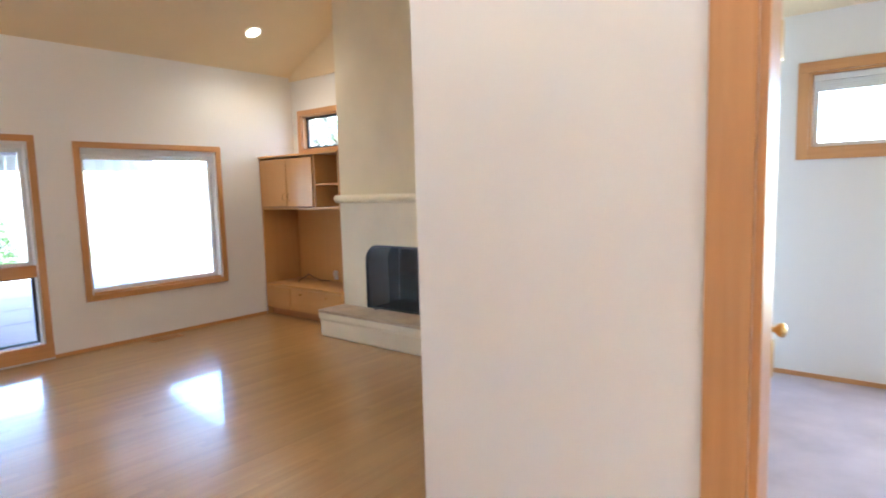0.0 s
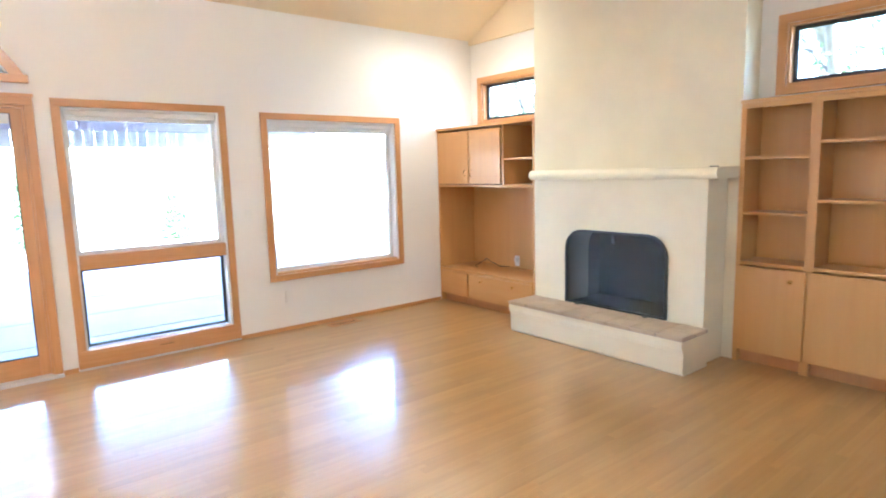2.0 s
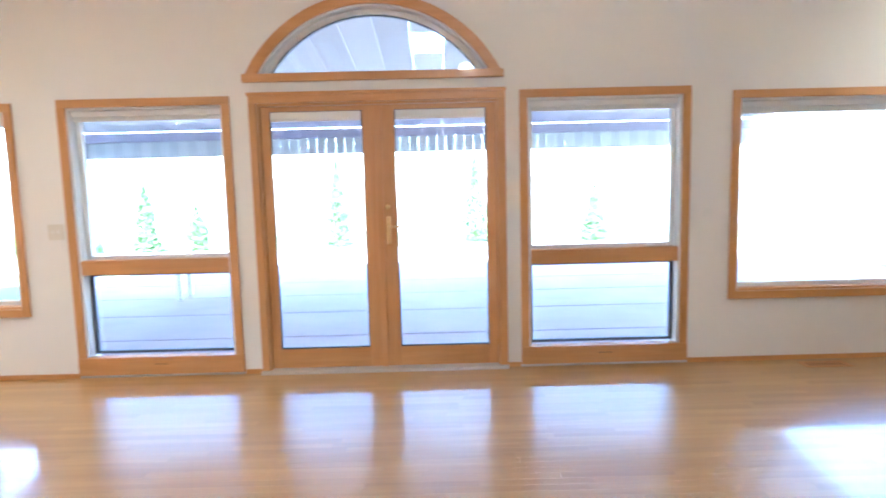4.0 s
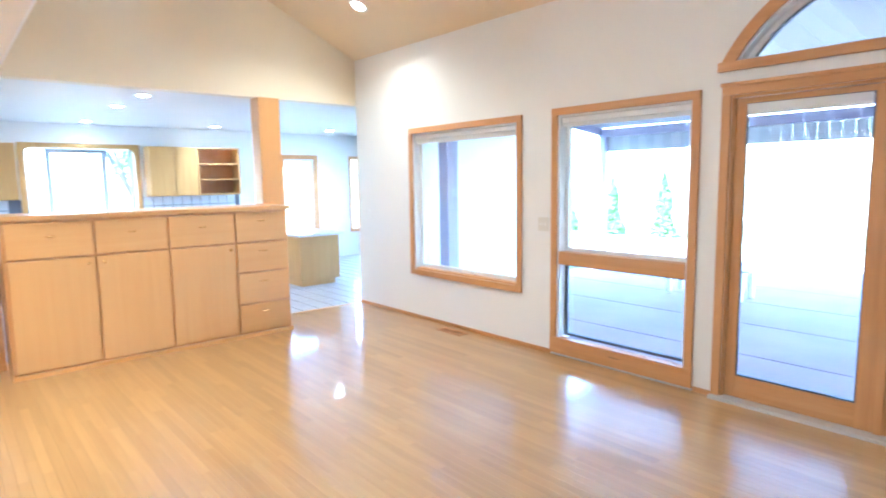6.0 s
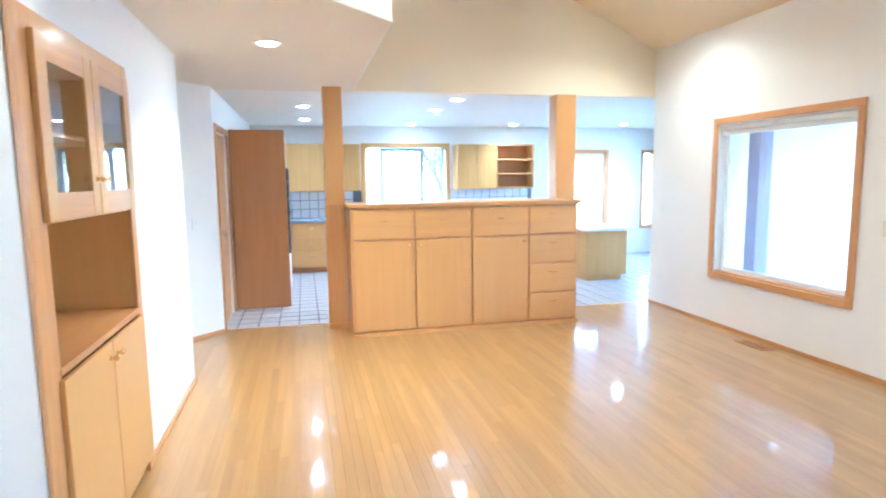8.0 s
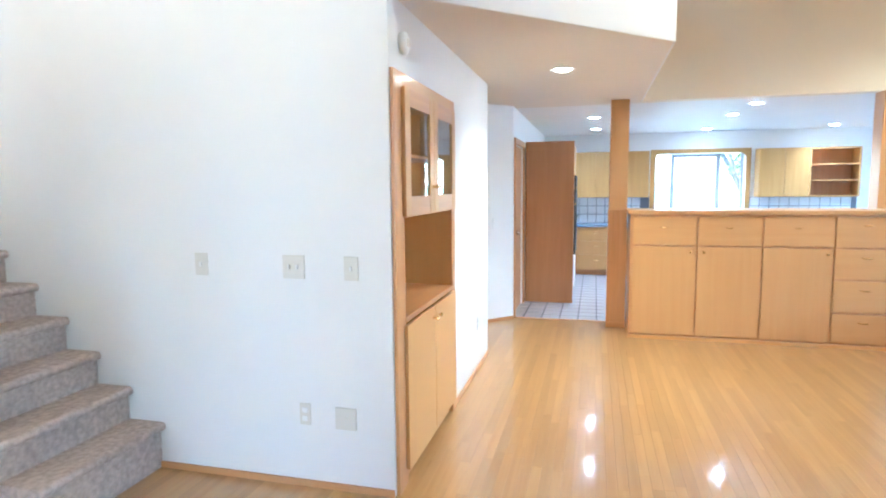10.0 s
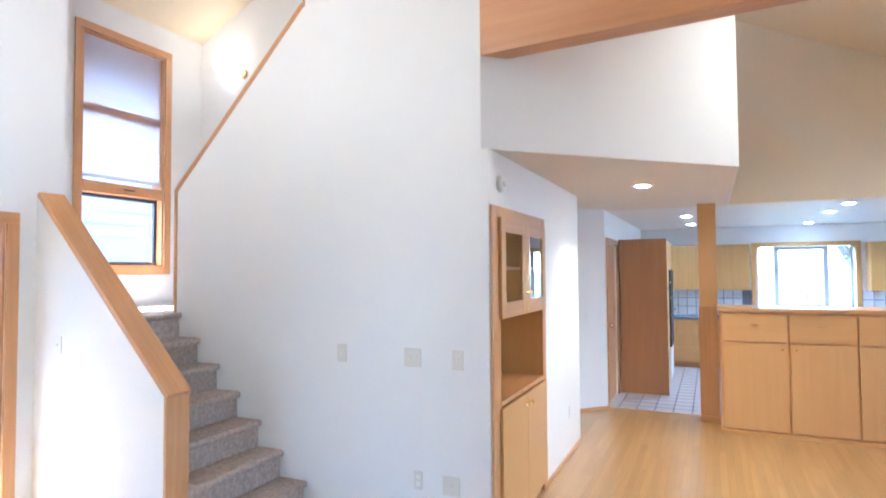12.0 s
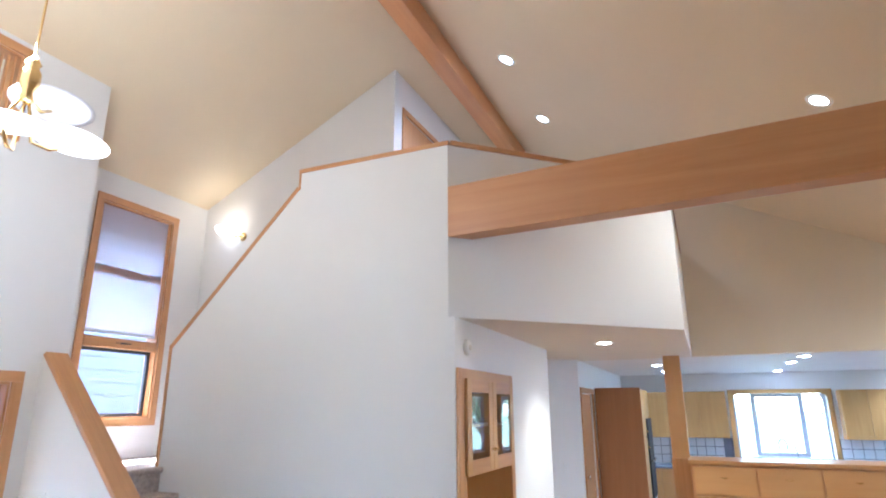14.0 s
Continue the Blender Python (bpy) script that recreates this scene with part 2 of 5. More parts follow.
def lathe(profile, seg=24, m=None):
    """Round body from (radius, height) pairs."""
    bm = bmesh.new()
    rings = []
    for r, z in profile:
        rings.append([bm.verts.new((r * math.cos(2 * math.pi * i / seg), r * math.sin(2 * math.pi * i / seg), z)) for i in range(seg)])
    for a, b in zip(rings, rings[1:]):
        for i in range(seg):
            bm.faces.new((a[i], a[(i + 1) % seg], b[(i + 1) % seg], b[i]))
    bm.faces.new(list(reversed(rings[0])))
    bm.faces.new(rings[-1])
    bmesh.ops.remove_doubles(bm, verts=bm.verts, dist=1e-5)
    for f in bm.faces:
        f.smooth = True
    if m:
        bmesh.ops.transform(bm, matrix=m, verts=bm.verts)
    bmesh.ops.recalc_face_normals(bm, faces=bm.faces)
    return bm


def tube(points, r, seg=8):
    """A bent rod through the points."""
    bm = bmesh.new()
    pts = [Vector(p) for p in points]
    rings = []
    for i, p in enumerate(pts):
        d = (pts[min(i + 1, len(pts) - 1)] - pts[max(i - 1, 0)]).normalized()
        q = d.to_track_quat("Z", "Y")
        rings.append([bm.verts.new(p + q @ Vector((r * math.cos(2 * math.pi * k / seg), r * math.sin(2 * math.pi * k / seg), 0))) for k in range(seg)])
    for a, b in zip(rings, rings[1:]):
        for k in range(seg):
            bm.faces.new((a[k], a[(k + 1) % seg], b[(k + 1) % seg], b[k])).smooth = True
    bm.faces.new(list(reversed(rings[0])))
    bm.faces.new(rings[-1])
    bmesh.ops.recalc_face_normals(bm, faces=bm.faces)
    return bm


# ---- plan of the house ----
NY, EX, WX = 5.467, 4.68, -6.03      # window wall, fireplace wall, kitchen wall
CX, CY = -1.865, 0.50                # corner of the stair wall and the hutch wall
CU = 0.455                           # the same corner above the low ceiling
SOF = 2.465                          # low ceiling
EAVE, KN, KS, RY = 3.0, 0.47, 0.50, -0.185
RZ = EAVE + KN * (NY - RY)
GUARD = 3.81
PY0 = 0.36


def roof(y):
    return EAVE + KN * (NY - y) if y > RY else RZ - KS * (RY - y)


def arc_line(radius, z0, seg=32):
    """The part of a circle over the patio doors that lies above z0."""
    low = math.asin((z0 - 1.767) / radius)
    turns = [low + (math.pi - 2 * low) * i / seg for i in range(seg + 1)]
    return [(-0.62 + radius * math.cos(q), 1.767 + radius * math.sin(q)) for q in turns]


# floors
structure(link_mesh("floor", slab([(WX - 0.02, CY - 0.1), (-4.6, CY - 0.1), (-4.6, -1.2), (-1.2, -3.3), (1.44, -3.3), (1.44, 0.3), (EX, 0.3), (EX, NY), (WX - 0.02, NY)], [], on_z(-0.012, -1), 0.2), PANEL), "hardwood floor of narrow oak strips", "floor")
structure(link_mesh("floor_kitchen", slab(rect(-10.4, WX - 0.02, -0.2, 8.5), [], on_z(-0.012, -1), 0.2), GROUT), "grout bed under white kitchen floor tiles", "floor")
structure(link_mesh("floor_bedroom", slab(rect(1.44, 5.1, -3.2, 0.3), [], on_z(0.0, -1), 0.2), CARPET_B), "mauve-grey bedroom carpet", "floor")

# window wall, with the picture windows, tall windows, doors and arch cut through
HEAD = 2.062
SILL = 0.555
PICT = [(-4.905, -3.373), (2.130, 3.557)]
TALL = [(-2.915, -1.757), (0.525, 1.695)]
DOORS = (-1.497, 0.300)
ARCH_I = arc_line(1.0, 2.27)
PHEAD = (2.045, 2.022)
holes = [rect(a, b, SILL, h) for (a, b), h in zip(PICT, PHEAD)] + [rect(a, b, 0.10, HEAD) for a, b in TALL] + [ARCH_I]
outline = [(WX, -0.2), (DOORS[0], -0.2), (DOORS[0], HEAD), (DOORS[1], HEAD), (DOORS[1], -0.2), (EX + 0.15, -0.2), (EX + 0.15, EAVE + 0.2), (WX, EAVE + 0.2)]
structure(link_mesh("wall_north", slab(outline, holes, on_y(NY), 0.15), WALL), "off-white painted wall with tall windows", "wall")
# fireplace wall with two high windows
CLERE = [(4.20, 5.28), (0.62, 2.00)]
outline = [(0.236, -0.2), (NY, -0.2), (NY, roof(NY) + 0.1), (0.236, roof(0.236) + 0.1)]
structure(link_mesh("wall_east", slab(outline, [rect(CLERE[0][0], CLERE[0][1], 2.06, 2.50), rect(CLERE[1][0], CLERE[1][1], 2.06, 2.50)], on_x(EX), 0.15), WALL), "cream painted wall behind the fireplace", "wall")
structure(link_mesh("wall_east_gable", slab([(PY0, 2.95), (NY, 2.95), (NY, roof(NY)), (PY0, roof(PY0))], [], on_x(EX - 0.001, -1), 0.03), CEIL), "cream gable wall standing proud over the windows", "wall")
# partition beside the hall, and the bedroom door opening in it
PX, PY = 1.32, 0.36
structure(link_mesh("wall_partition", slab([(PX, 0), (EX, 0), (EX, roof(PY)), (PX, roof(PY))], [], on_y(PY, -1), 0.12), WALL), "white painted partition wall", "wall")
structure(link_mesh("wall_hall", slab([(-2.4, 0), (-1.46, 0), (-1.46, 2.05), (-0.64, 2.05), (-0.64, 0), (PY - 0.12, 0), (PY - 0.12, roof(PY)), (RY, RZ), (-2.4, roof(-2.4))], [], on_x(PX), 0.12), WALL), "white painted wall with a cased door opening", "wall")
# entry wall with a low and a high window
SY, ECX = -2.4, -1.125
structure(link_mesh("wall_entry", slab([(ECX, 0), (PX + 0.12, 0), (PX + 0.12, roof(SY) + 0.05), (ECX, roof(SY) + 0.05)], [rect(-0.76, 0.10, 0.08, 2.04), rect(-0.42, 0.45, 3.82, 4.43)], on_y(SY, -1), 0.15), WALL), "tall white entry wall", "wall")
# stair well
LY, SX = -3.19, -3.07
SW = (-2.60, -1.76, 1.77, 3.85)
structure(link_mesh("wall_stair_south", slab([(SX - 0.12, 0), (ECX, 0), (ECX, roof(LY) + 0.05), (SX - 0.12, roof(LY) + 0.05)], [rect(*SW)], on_y(LY, -1), 0.15), WALL), "white stair wall with a tall window", "wall")
structure(link_mesh("wall_stair_east", slab([(LY, 0), (SY - 0.15, 0), (SY - 0.15, roof(SY - 0.15)), (LY, roof(LY))], [], on_x(ECX), 0.12), WALL), "white wall beside the stair landing", "wall")
structure(link_mesh("wall_stair_west", slab([(LY, 0), (-0.67, 0), (-0.67, roof(-0.67)), (LY, roof(LY))], [], on_x(SX, -1), 0.12), WALL), "white stair wall with a brass sconce", "wall")
structure(link_mesh("wall_stair", slab([(-2.14, 0), (CY, 0), (CY, SOF), (CU, SOF), (CU, GUARD - 0.04), (-0.89, GUARD - 0.04), (-0.89, 3.63), (-2.14, 2.36)], [], on_x(CX, -1), 0.12), WALL), "tall white stair wall with a sloping top", "wall")
# hutch wall and the passage behind it
structure(link_mesh("wall_hutch", slab([(-4.48, 0), (-3.05, 0), (-3.05, 2.06), (-1.985, 2.06), (-1.985, SOF), (-4.48, SOF)], [], on_y(CY, -1), 0.12), WALL), "white wall with a built-in hutch", "wall")
structure(link_mesh("wall_passage_east", box(-4.48, -4.36, -0.9, CY - 0.12, 0, SOF), WALL), "white passage wall", "wall")
structure(link_mesh("wall_passage_end", box(-5.4, -4.36, -1.02, -0.9, 0, SOF), WALL), "white passage wall", "wall")
structure(link_mesh("wall_passage_diagonal", slab([(-5.97, 0.53), (-4.9, -0.54), (-4.9, -0.9), (-5.2, -0.9), (-6.05, 0.41), (-6.05, 0.53)], [], on_z(0), SOF), WALL), "white angled wall with a light switch", "wall")
# loft floor, its angled guard walls and the wall over the kitchen opening
D1 = (-3.31, 1.93)
structure(link_mesh("ceiling_loft", slab([(CX - 0.06, CU + 0.04), (D1[0] + 0.002, D1[1] - 0.016), (WX - 0.15, D1[1] - 0.016), (WX - 0.15, -1.02), (-4.36, -1.02), (-4.36, CY - 0.13), (CX - 0.06, CY - 0.13)], [], on_z(SOF), 0.29), SOFFIT), "low flat ceiling under the loft", "ceiling")
structure(link_mesh("floor_loft", slab([(CX - 0.13, CY), (-3.28, 1.80), (WX, 1.80), (WX, -0.66), (SX, -0.66), (SX, -0.9), (CX - 0.13, -0.9)], [], on_z(SOF + 0.3), 0.02), CARPET), "carpeted loft floor", "floor")
structure(link_mesh("wall_loft_guard", slab([(CX, CU), D1, (D1[0] - 0.08, D1[1] - 0.1), (CX - 0.12, CU)], [], on_z(SOF + 0.001), GUARD - 0.041 - SOF), WALL), "white angled loft guard wall", "wall")
structure(link_mesh("wall_loft_guard_west", slab([D1, (WX, D1[1]), (WX, D1[1] - 0.12), (D1[0] - 0.08, D1[1] - 0.12)], [], on_z(SOF + 0.001), GUARD - 0.041 - SOF), WALL), "white loft guard wall", "wall")
structure(link_mesh("wall_over_kitchen", slab([(1.93, SOF), (NY, SOF), (NY, roof(NY)), (RY, RZ), (-0.67, roof(-0.67)), (-0.67, SOF + 0.3), (1.93, SOF + 0.3)], [], on_x(WX, -1), 0.15), GABLE), "tan gable wall over the kitchen opening", "wall")
structure(link_mesh("wall_loft_door", slab([(-6.03, SOF + 0.3), (-4.1, SOF + 0.3), (-4.1, 4.98), (-3.3, 4.98), (-3.3, SOF + 0.3), (SX - 0.12, SOF + 0.3), (SX - 0.12, roof(-0.67)), (-6.03, roof(-0.67))], [], on_y(-0.67, -1), 0.12), WALL), "white loft wall with a door", "wall")
# vaulted ceiling
structure(link_mesh("ceiling_north", slab([(NY + 0.15, roof(NY + 0.15)), (RY, RZ), (RY, RZ + 0.15), (NY + 0.15, roof(NY + 0.15) + 0.15)], [], on_x(WX - 0.15), EX - WX + 0.3), CEIL), "tan sloping vaulted ceiling", "ceiling")
structure(link_mesh("ceiling_south", slab([(RY, RZ), (LY - 0.15, roof(LY - 0.15)), (LY - 0.15, roof(LY - 0.15) + 0.15), (RY, RZ + 0.15)], [], on_x(WX - 0.15), EX - WX + 0.3), CEIL), "tan sloping vaulted ceiling", "ceiling")
# kitchen shell
KX, KN_Y = -10.2, 8.3
KWIN = (2.46, 3.92, 1.02, 2.10)
FARW = [(6.48, 7.15), (7.85, 8.2)]
structure(link_mesh("ceiling_kitchen", slab(rect(KX - 0.15, WX - 0.151, 0.4, KN_Y + 0.1), [], on_z(SOF), 0.15), WALL), "white flat kitchen ceiling", "ceiling")
structure(link_mesh("wall_kitchen_west", slab(rect(0.41, KN_Y, 0, SOF), [rect(*KWIN), rect(*FARW[0], 0.55, 2.0), rect(7.97, 8.22, 0.55, 2.0)], on_x(KX, -1), 0.15), WALL), "white kitchen wall with a sink window", "wall")
structure(link_mesh("wall_kitchen_south", slab([(KX, 0), (-6.90, 0), (-6.90, 2.05), (-6.10, 2.05), (-6.10, 0), (-6.05, 0), (-6.05, SOF), (KX, SOF)], [], on_y(0.53, -1), 0.12), WALL), "white kitchen wall with a cased door", "wall")
# hidden wall; its wide opening is added to brighten the nook
structure(link_mesh("wall_kitchen_north", slab(rect(KX - 0.15, WX - 0.152, 0, SOF), [rect(-9.7, -6.6, 0.30, 2.2)], on_y(KN_Y), 0.15), WALL), "white nook wall with an added unseen window", "wall")
structure(link_mesh("wall_nook_east", slab(rect(NY + 0.151, KN_Y + 0.15, -0.2, SOF + 0.3), [], on_x(WX, -1), 0.15), SIDING), "white exterior nook wall", "wall")
# bedroom shell
BX = 5.03
# the low opening is out of view, added to let more light in
structure(link_mesh("wall_bedroom_east", slab(rect(-3.0, 0.24, 0, 2.73), [rect(-1.15, -0.27, 1.74, 2.30), rect(-2.85, -1.35, 0.30, 2.30)], on_x(BX), 0.15), WALL), "pale bedroom wall with a high window", "wall")
structure(link_mesh("wall_bedroom_south", box(PX + 0.12, BX, -3.12, -3.0, 0, 2.73), WALL), "pale bedroom wall", "wall")
structure(link_mesh("wall_bedroom_west", box(PX, PX + 0.12, -3.0, -2.55, 0, 2.73), WALL), "pale bedroom wall", "wall")
structure(link_mesh("ceiling_bedroom", box(PX + 0.121, BX + 0.1, -3.0, 0.238, 2.73, 2.85), CEIL), "cream bedroom ceiling", "ceiling")

# ---- windows and doors ----


def local_part(name, bm, mat, parent, label=""):
    """A part in its parent's own coordinates."""
    ob = link_mesh(name, bm, mat, None, label)
    ob.parent = parent
    return ob


def unit(name, x, y, rz, label, category):
    ob = new(name)
    ob.matrix_basis = pose(x, y, 0, 0, 0, rz)
    return structure(ob, label, category)


def casing(w, x0, x1, z0, z1, wide=0.07, sill=True, bottom=True, deep=0.15, jamb=None):
    """Flat wooden casing round an opening, and the liner inside it; outward is +y."""
    local_part("casing_head", box(x0 - wide, x1 + wide, -0.02, -0.001, z1, z1 + wide, 0.004), TRIM_X, w)
    local_part("casing_side", box(x0 - wide, x0, -0.02, -0.001, z0 - (wide if bottom else 0), z1, 0.004), TRIM_Z, w)
    local_part("casing_side", box(x1, x1 + wide, -0.02, -0.001, z0 - (wide if bottom else 0), z1, 0.004), TRIM_Z, w)
    if bottom:
        local_part("window_sill", box(x0, x1, -0.024, -0.001, z0 - wide, z0, 0.004), TRIM_X, w)
    j = jamb or TRIM_Z
    t = 0.018
    local_part("jamb", box(x0, x0 + t, 0.001, deep, z0, z1 - t), j, w)
    local_part("jamb", box(x1 - t, x1, 0.001, deep, z0, z1 - t), j, w)
    local_part("jamb_head", box(x0, x1, 0.001, deep, z1 - t, z1), j, w)
    if bottom:
        local_part("stool", box(x0 + t, x1 - t, 0.001, deep, z0, z0 + t), TRIM_X, w)


def pane(w, x0, x1, z0, z1, y=0.11, name="pane"):
    g = local_part(name, box(x0, x1, y, y + 0.006, z0, z1), GLASS, w, "clear glass")
    g.visible_shadow = False
    return g


def seal(w, x0, x1, z0, z1, y=0.098, s=0.014):
    """The dark gasket and thin sash frame round a pane."""
    bm = bmesh.new()
    put_box(bm, x0, x1, y, y + 0.03, z1 - s, z1)
    put_box(bm, x0, x1, y, y + 0.03, z0, z0 + s)
    put_box(bm, x0, x0 + s, y, y + 0.03, z0 + s, z1 - s)
    put_box(bm, x1 - s, x1, y, y + 0.03, z0 + s, z1 - s)
    local_part("sash_seal", bm, DARKFRAME, w, "dark sash seal")


def sash(w, x0, x1, z0, z1, wide=0.03, y=0.075, mat=None):
    bm = bmesh.new()
    put_box(bm, x0, x1, y, y + 0.05, z1 - wide, z1)
    put_box(bm, x0, x1, y, y + 0.05, z0, z0 + wide)
    put_box(bm, x0, x0 + wide, y, y + 0.05, z0 + wide, z1 - wide)
    put_box(bm, x1 - wide, x1, y, y + 0.05, z0 + wide, z1 - wide)
    local_part("window_frame", bm, mat or VINYL, w)


def rolled_blind(w, x0, x1, z1, drop=0.075):
    bm = box(x0 + 0.002, x1 - 0.002, 0.02, 0.075, z1 - 0.045, z1, 0.005)
    n = 5
    for i in range(n):
        z = z1 - 0.048 - i * (drop - 0.045) / n
        put_box(bm, x0 + 0.006, x1 - 0.006, 0.028, 0.066, z - (drop - 0.045) / n * 0.8, z)
    local_part("raised_blind", bm, VINYL, w, "white cellular blind pulled up")


def awning_latch(w, x, z):
    bm = box(x - 0.075, x + 0.075, -0.012, 0.004, z - 0.012, z + 0.014, 0.004)
    put_box(bm, x - 0.02, x + 0.09, -0.026, -0.012, z - 0.004, z + 0.008, 0.003)
    local_part("crank_handle", bm, IRON, w, "dark bronze crank handle")


num = 0
for (a, b), top in zip(PICT, PHEAD):
    num += 1
    w = unit("window_%d" % num, 0, NY, 0, "large picture window in orange fir casing, blind raised", "window")
    casing(w, a, b, SILL, top, 0.06, jamb=VINYL)
    sash(w, a + 0.018, b - 0.018, SILL + 0.018, top - 0.018, 0.035, 0.08, VINYL)
    pane(w, a + 0.05, b - 0.05, SILL + 0.05, top - 0.05)
    rolled_blind(w, a + 0.02, b - 0.02, top - 0.02, 0.09)
for a, b in TALL:
    num += 1
    w = unit("window_%d" % num, 0, NY, 0, "tall fir window with a low awning sash", "window")
    casing(w, a, b, 0.10, HEAD, 0.06, bottom=False, jamb=VINYL)
    local_part("window_sill", box(a - 0.061, b + 0.061, -0.026, 0.05, 0.021, 0.16, 0.005), TRIM_X, w)
    local_part("sub_sill", box(a - 0.06, b + 0.06, -0.01, 0.10, 0.0, 0.02), ALU, w, "pale weather strip")
    local_part("mullion", box(a + 0.018, b - 0.018, -0.012, 0.09, 0.805, 0.915, 0.005), TRIM_X, w)
    sash(w, a + 0.018, b - 0.018, 0.915, HEAD - 0.018, 0.028, 0.085, VINYL)
    pane(w, a + 0.04, b - 0.04, 0.935, HEAD - 0.04)
    seal(w, a + 0.02, b - 0.02, 0.165, 0.805, 0.085, 0.022)
    pane(w, a + 0.04, b - 0.04, 0.185, 0.785)
    rolled_blind(w, a + 0.02, b - 0.02, HEAD - 0.02, 0.075)
    awning_latch(w, (a + b) / 2 - 0.03, 0.10)
# half-round window
num += 1
w = unit("window_%d" % num, 0, NY, 0, "half-round window with bent fir casing", "window")


def arch_band(outer, inner, y0, y1):
    bm = bmesh.new()
    rows = [[bm.verts.new((p[0], y, p[1])) for p in loop] for loop, y in ((outer, y0), (inner, y0), (inner, y1), (outer, y1))]
    for i in range(len(outer) - 1):
        for k in range(4):
            r0, r1 = rows[k], rows[(k + 1) % 4]
            bm.faces.new((r0[i], r0[i + 1], r1[i + 1], r1[i]))
    for i in (0, len(outer) - 1):
        bm.faces.new([r[i] for r in rows])
    bmesh.ops.recalc_face_normals(bm, faces=bm.faces)
    return bm


local_part("arch_casing", arch_band(arc_line(1.075, 2.275), arc_line(0.998, 2.277), -0.022, -0.001), TRIM_X, w)
local_part("window_sill", box(-1.59, 0.35, -0.03, 0.05, 2.217, 2.277, 0.005), TRIM_X, w)
local_part("arch_liner", arch_band(arc_line(0.998, 2.28), arc_line(0.984, 2.28), 0.001, 0.15), VINYL, w, "white arched liner")
local_part("arch_frame", arch_band(arc_line(0.983, 2.281), arc_line(0.945, 2.282), 0.075, 0.13), VINYL, w, "white arched sash")
local_part("arch_seal", arch_band(arc_line(0.944, 2.286), arc_line(0.934, 2.287), 0.085, 0.115), DARKFRAME, w)
local_part("sash_rail", box(-1.46, 0.22, 0.06, 0.12, 2.278, 2.297), VINYL, w)
g = local_part("pane", slab(arc_line(0.940, 2.296), [], on_y(0.095), 0.006), GLASS, w, "clear glass")
g.visible_shadow = False

# pair of glazed patio doors
d = unit("door_1", 0, NY, 0, "pair of closed fir patio doors with full glass", "door")
local_part("casing_head", box(DOORS[0] - 0.058, DOORS[1] + 0.058, -0.022, -0.001, HEAD, HEAD + 0.08, 0.004), TRIM_X, d)
local_part("head_moulding", box(DOORS[0] - 0.066, DOORS[1] + 0.066, -0.034, -0.001, HEAD + 0.055, HEAD + 0.08, 0.006), TRIM_X, d)
for a, b in ((DOORS[0] - 0.058, DOORS[0]), (DOORS[1], DOORS[1] + 0.058)):
    local_part("casing_side", box(a, b, -0.022, -0.001, 0, HEAD, 0.004), TRIM_Z, d)
local_part("threshold", box(DOORS[0] - 0.06, DOORS[1] + 0.06, -0.06, 0.15, -0.01, 0.022, 0.004), ALU, d, "pale metal threshold")
local_part("jamb", box(DOORS[0], DOORS[0] + 0.014, 0.0, 0.15, 0.022, HEAD), TRIM_Z, d)
local_part("jamb", box(DOORS[1] - 0.014, DOORS[1], 0.0, 0.15, 0.022, HEAD), TRIM_Z, d)
local_part("jamb_head", box(DOORS[0] + 0.014, DOORS[1] - 0.014, 0.0, 0.15, HEAD - 0.02, HEAD), TRIM_X, d)
MID = (DOORS[0] + DOORS[1]) / 2
OUT, INN = 0.068, 0.118
for x0, x1, wl, wr in ((DOORS[0] + 0.015, MID - 0.002, OUT, INN), (MID + 0.002, DOORS[1] - 0.015, INN, OUT)):
    leaf = local_part("door_leaf", box(x0, x0 + wl, 0.03, 0.075, 0.024, HEAD - 0.022, 0.003), TRIM_Z, d)
    local_part("stile", box(x1 - wr, x1, 0.03, 0.075, 0.024, HEAD - 0.022, 0.003), TRIM_Z, leaf)
    g0, g1 = x0 + wl, x1 - wr
    local_part("bottom_rail", box(g0, g1, 0.031, 0.074, 0.024, 0.175, 0.003), TRIM_X, leaf)
    local_part("top_rail", box(g0, g1, 0.031, 0.074, 2.005, HEAD - 0.022, 0.003), TRIM_X, leaf)
    pane(leaf, g0 - 0.005, g1 + 0.005, 0.17, 2.01, 0.05)
    bm = bmesh.new()
    for u0, u1, v0, v1 in ((g0, g1, 0.175, 0.187), (g0, g1, 1.993, 2.005), (g0, g0 + 0.008, 0.187, 1.993), (g1 - 0.008, g1, 0.187, 1.993)):
        put_box(bm, u0, u1, 0.036, 0.049, v0, v1)
    local_part("glazing_bead", bm, DARKFRAME, leaf)
    bm = box(g0 + 0.009, g1 - 0.009, 0.018, 0.029, 1.945, 1.999, 0.004)
    put_box(bm, g0 + 0.012, g1 - 0.012, 0.020, 0.028, 1.928, 1.944)
    local_part("raised_blind", bm, VINYL, leaf, "white blind cassette")
x = MID + 0.055
bm = box(x - 0.018, x + 0.018, 0.02, 0.031, 0.98, 1.20, 0.005)
bm = cyl(0.009, 0.05, 12, m=Matrix.Translation((x, 0.0, 1.12)) @ Euler((radians(90), 0, 0)).to_matrix().to_4x4(), bm=bm)
put_box(bm, x, x + 0.10, -0.03, -0.016, 1.112, 1.13, 0.004)
local_part("door_handle", bm, BRASS, d, "brass lever handle")
bm = cyl(0.020, 0.016, 18, m=Matrix.Translation((x, 0.022, 1.27)) @ Euler((radians(90), 0, 0)).to_matrix().to_4x4())
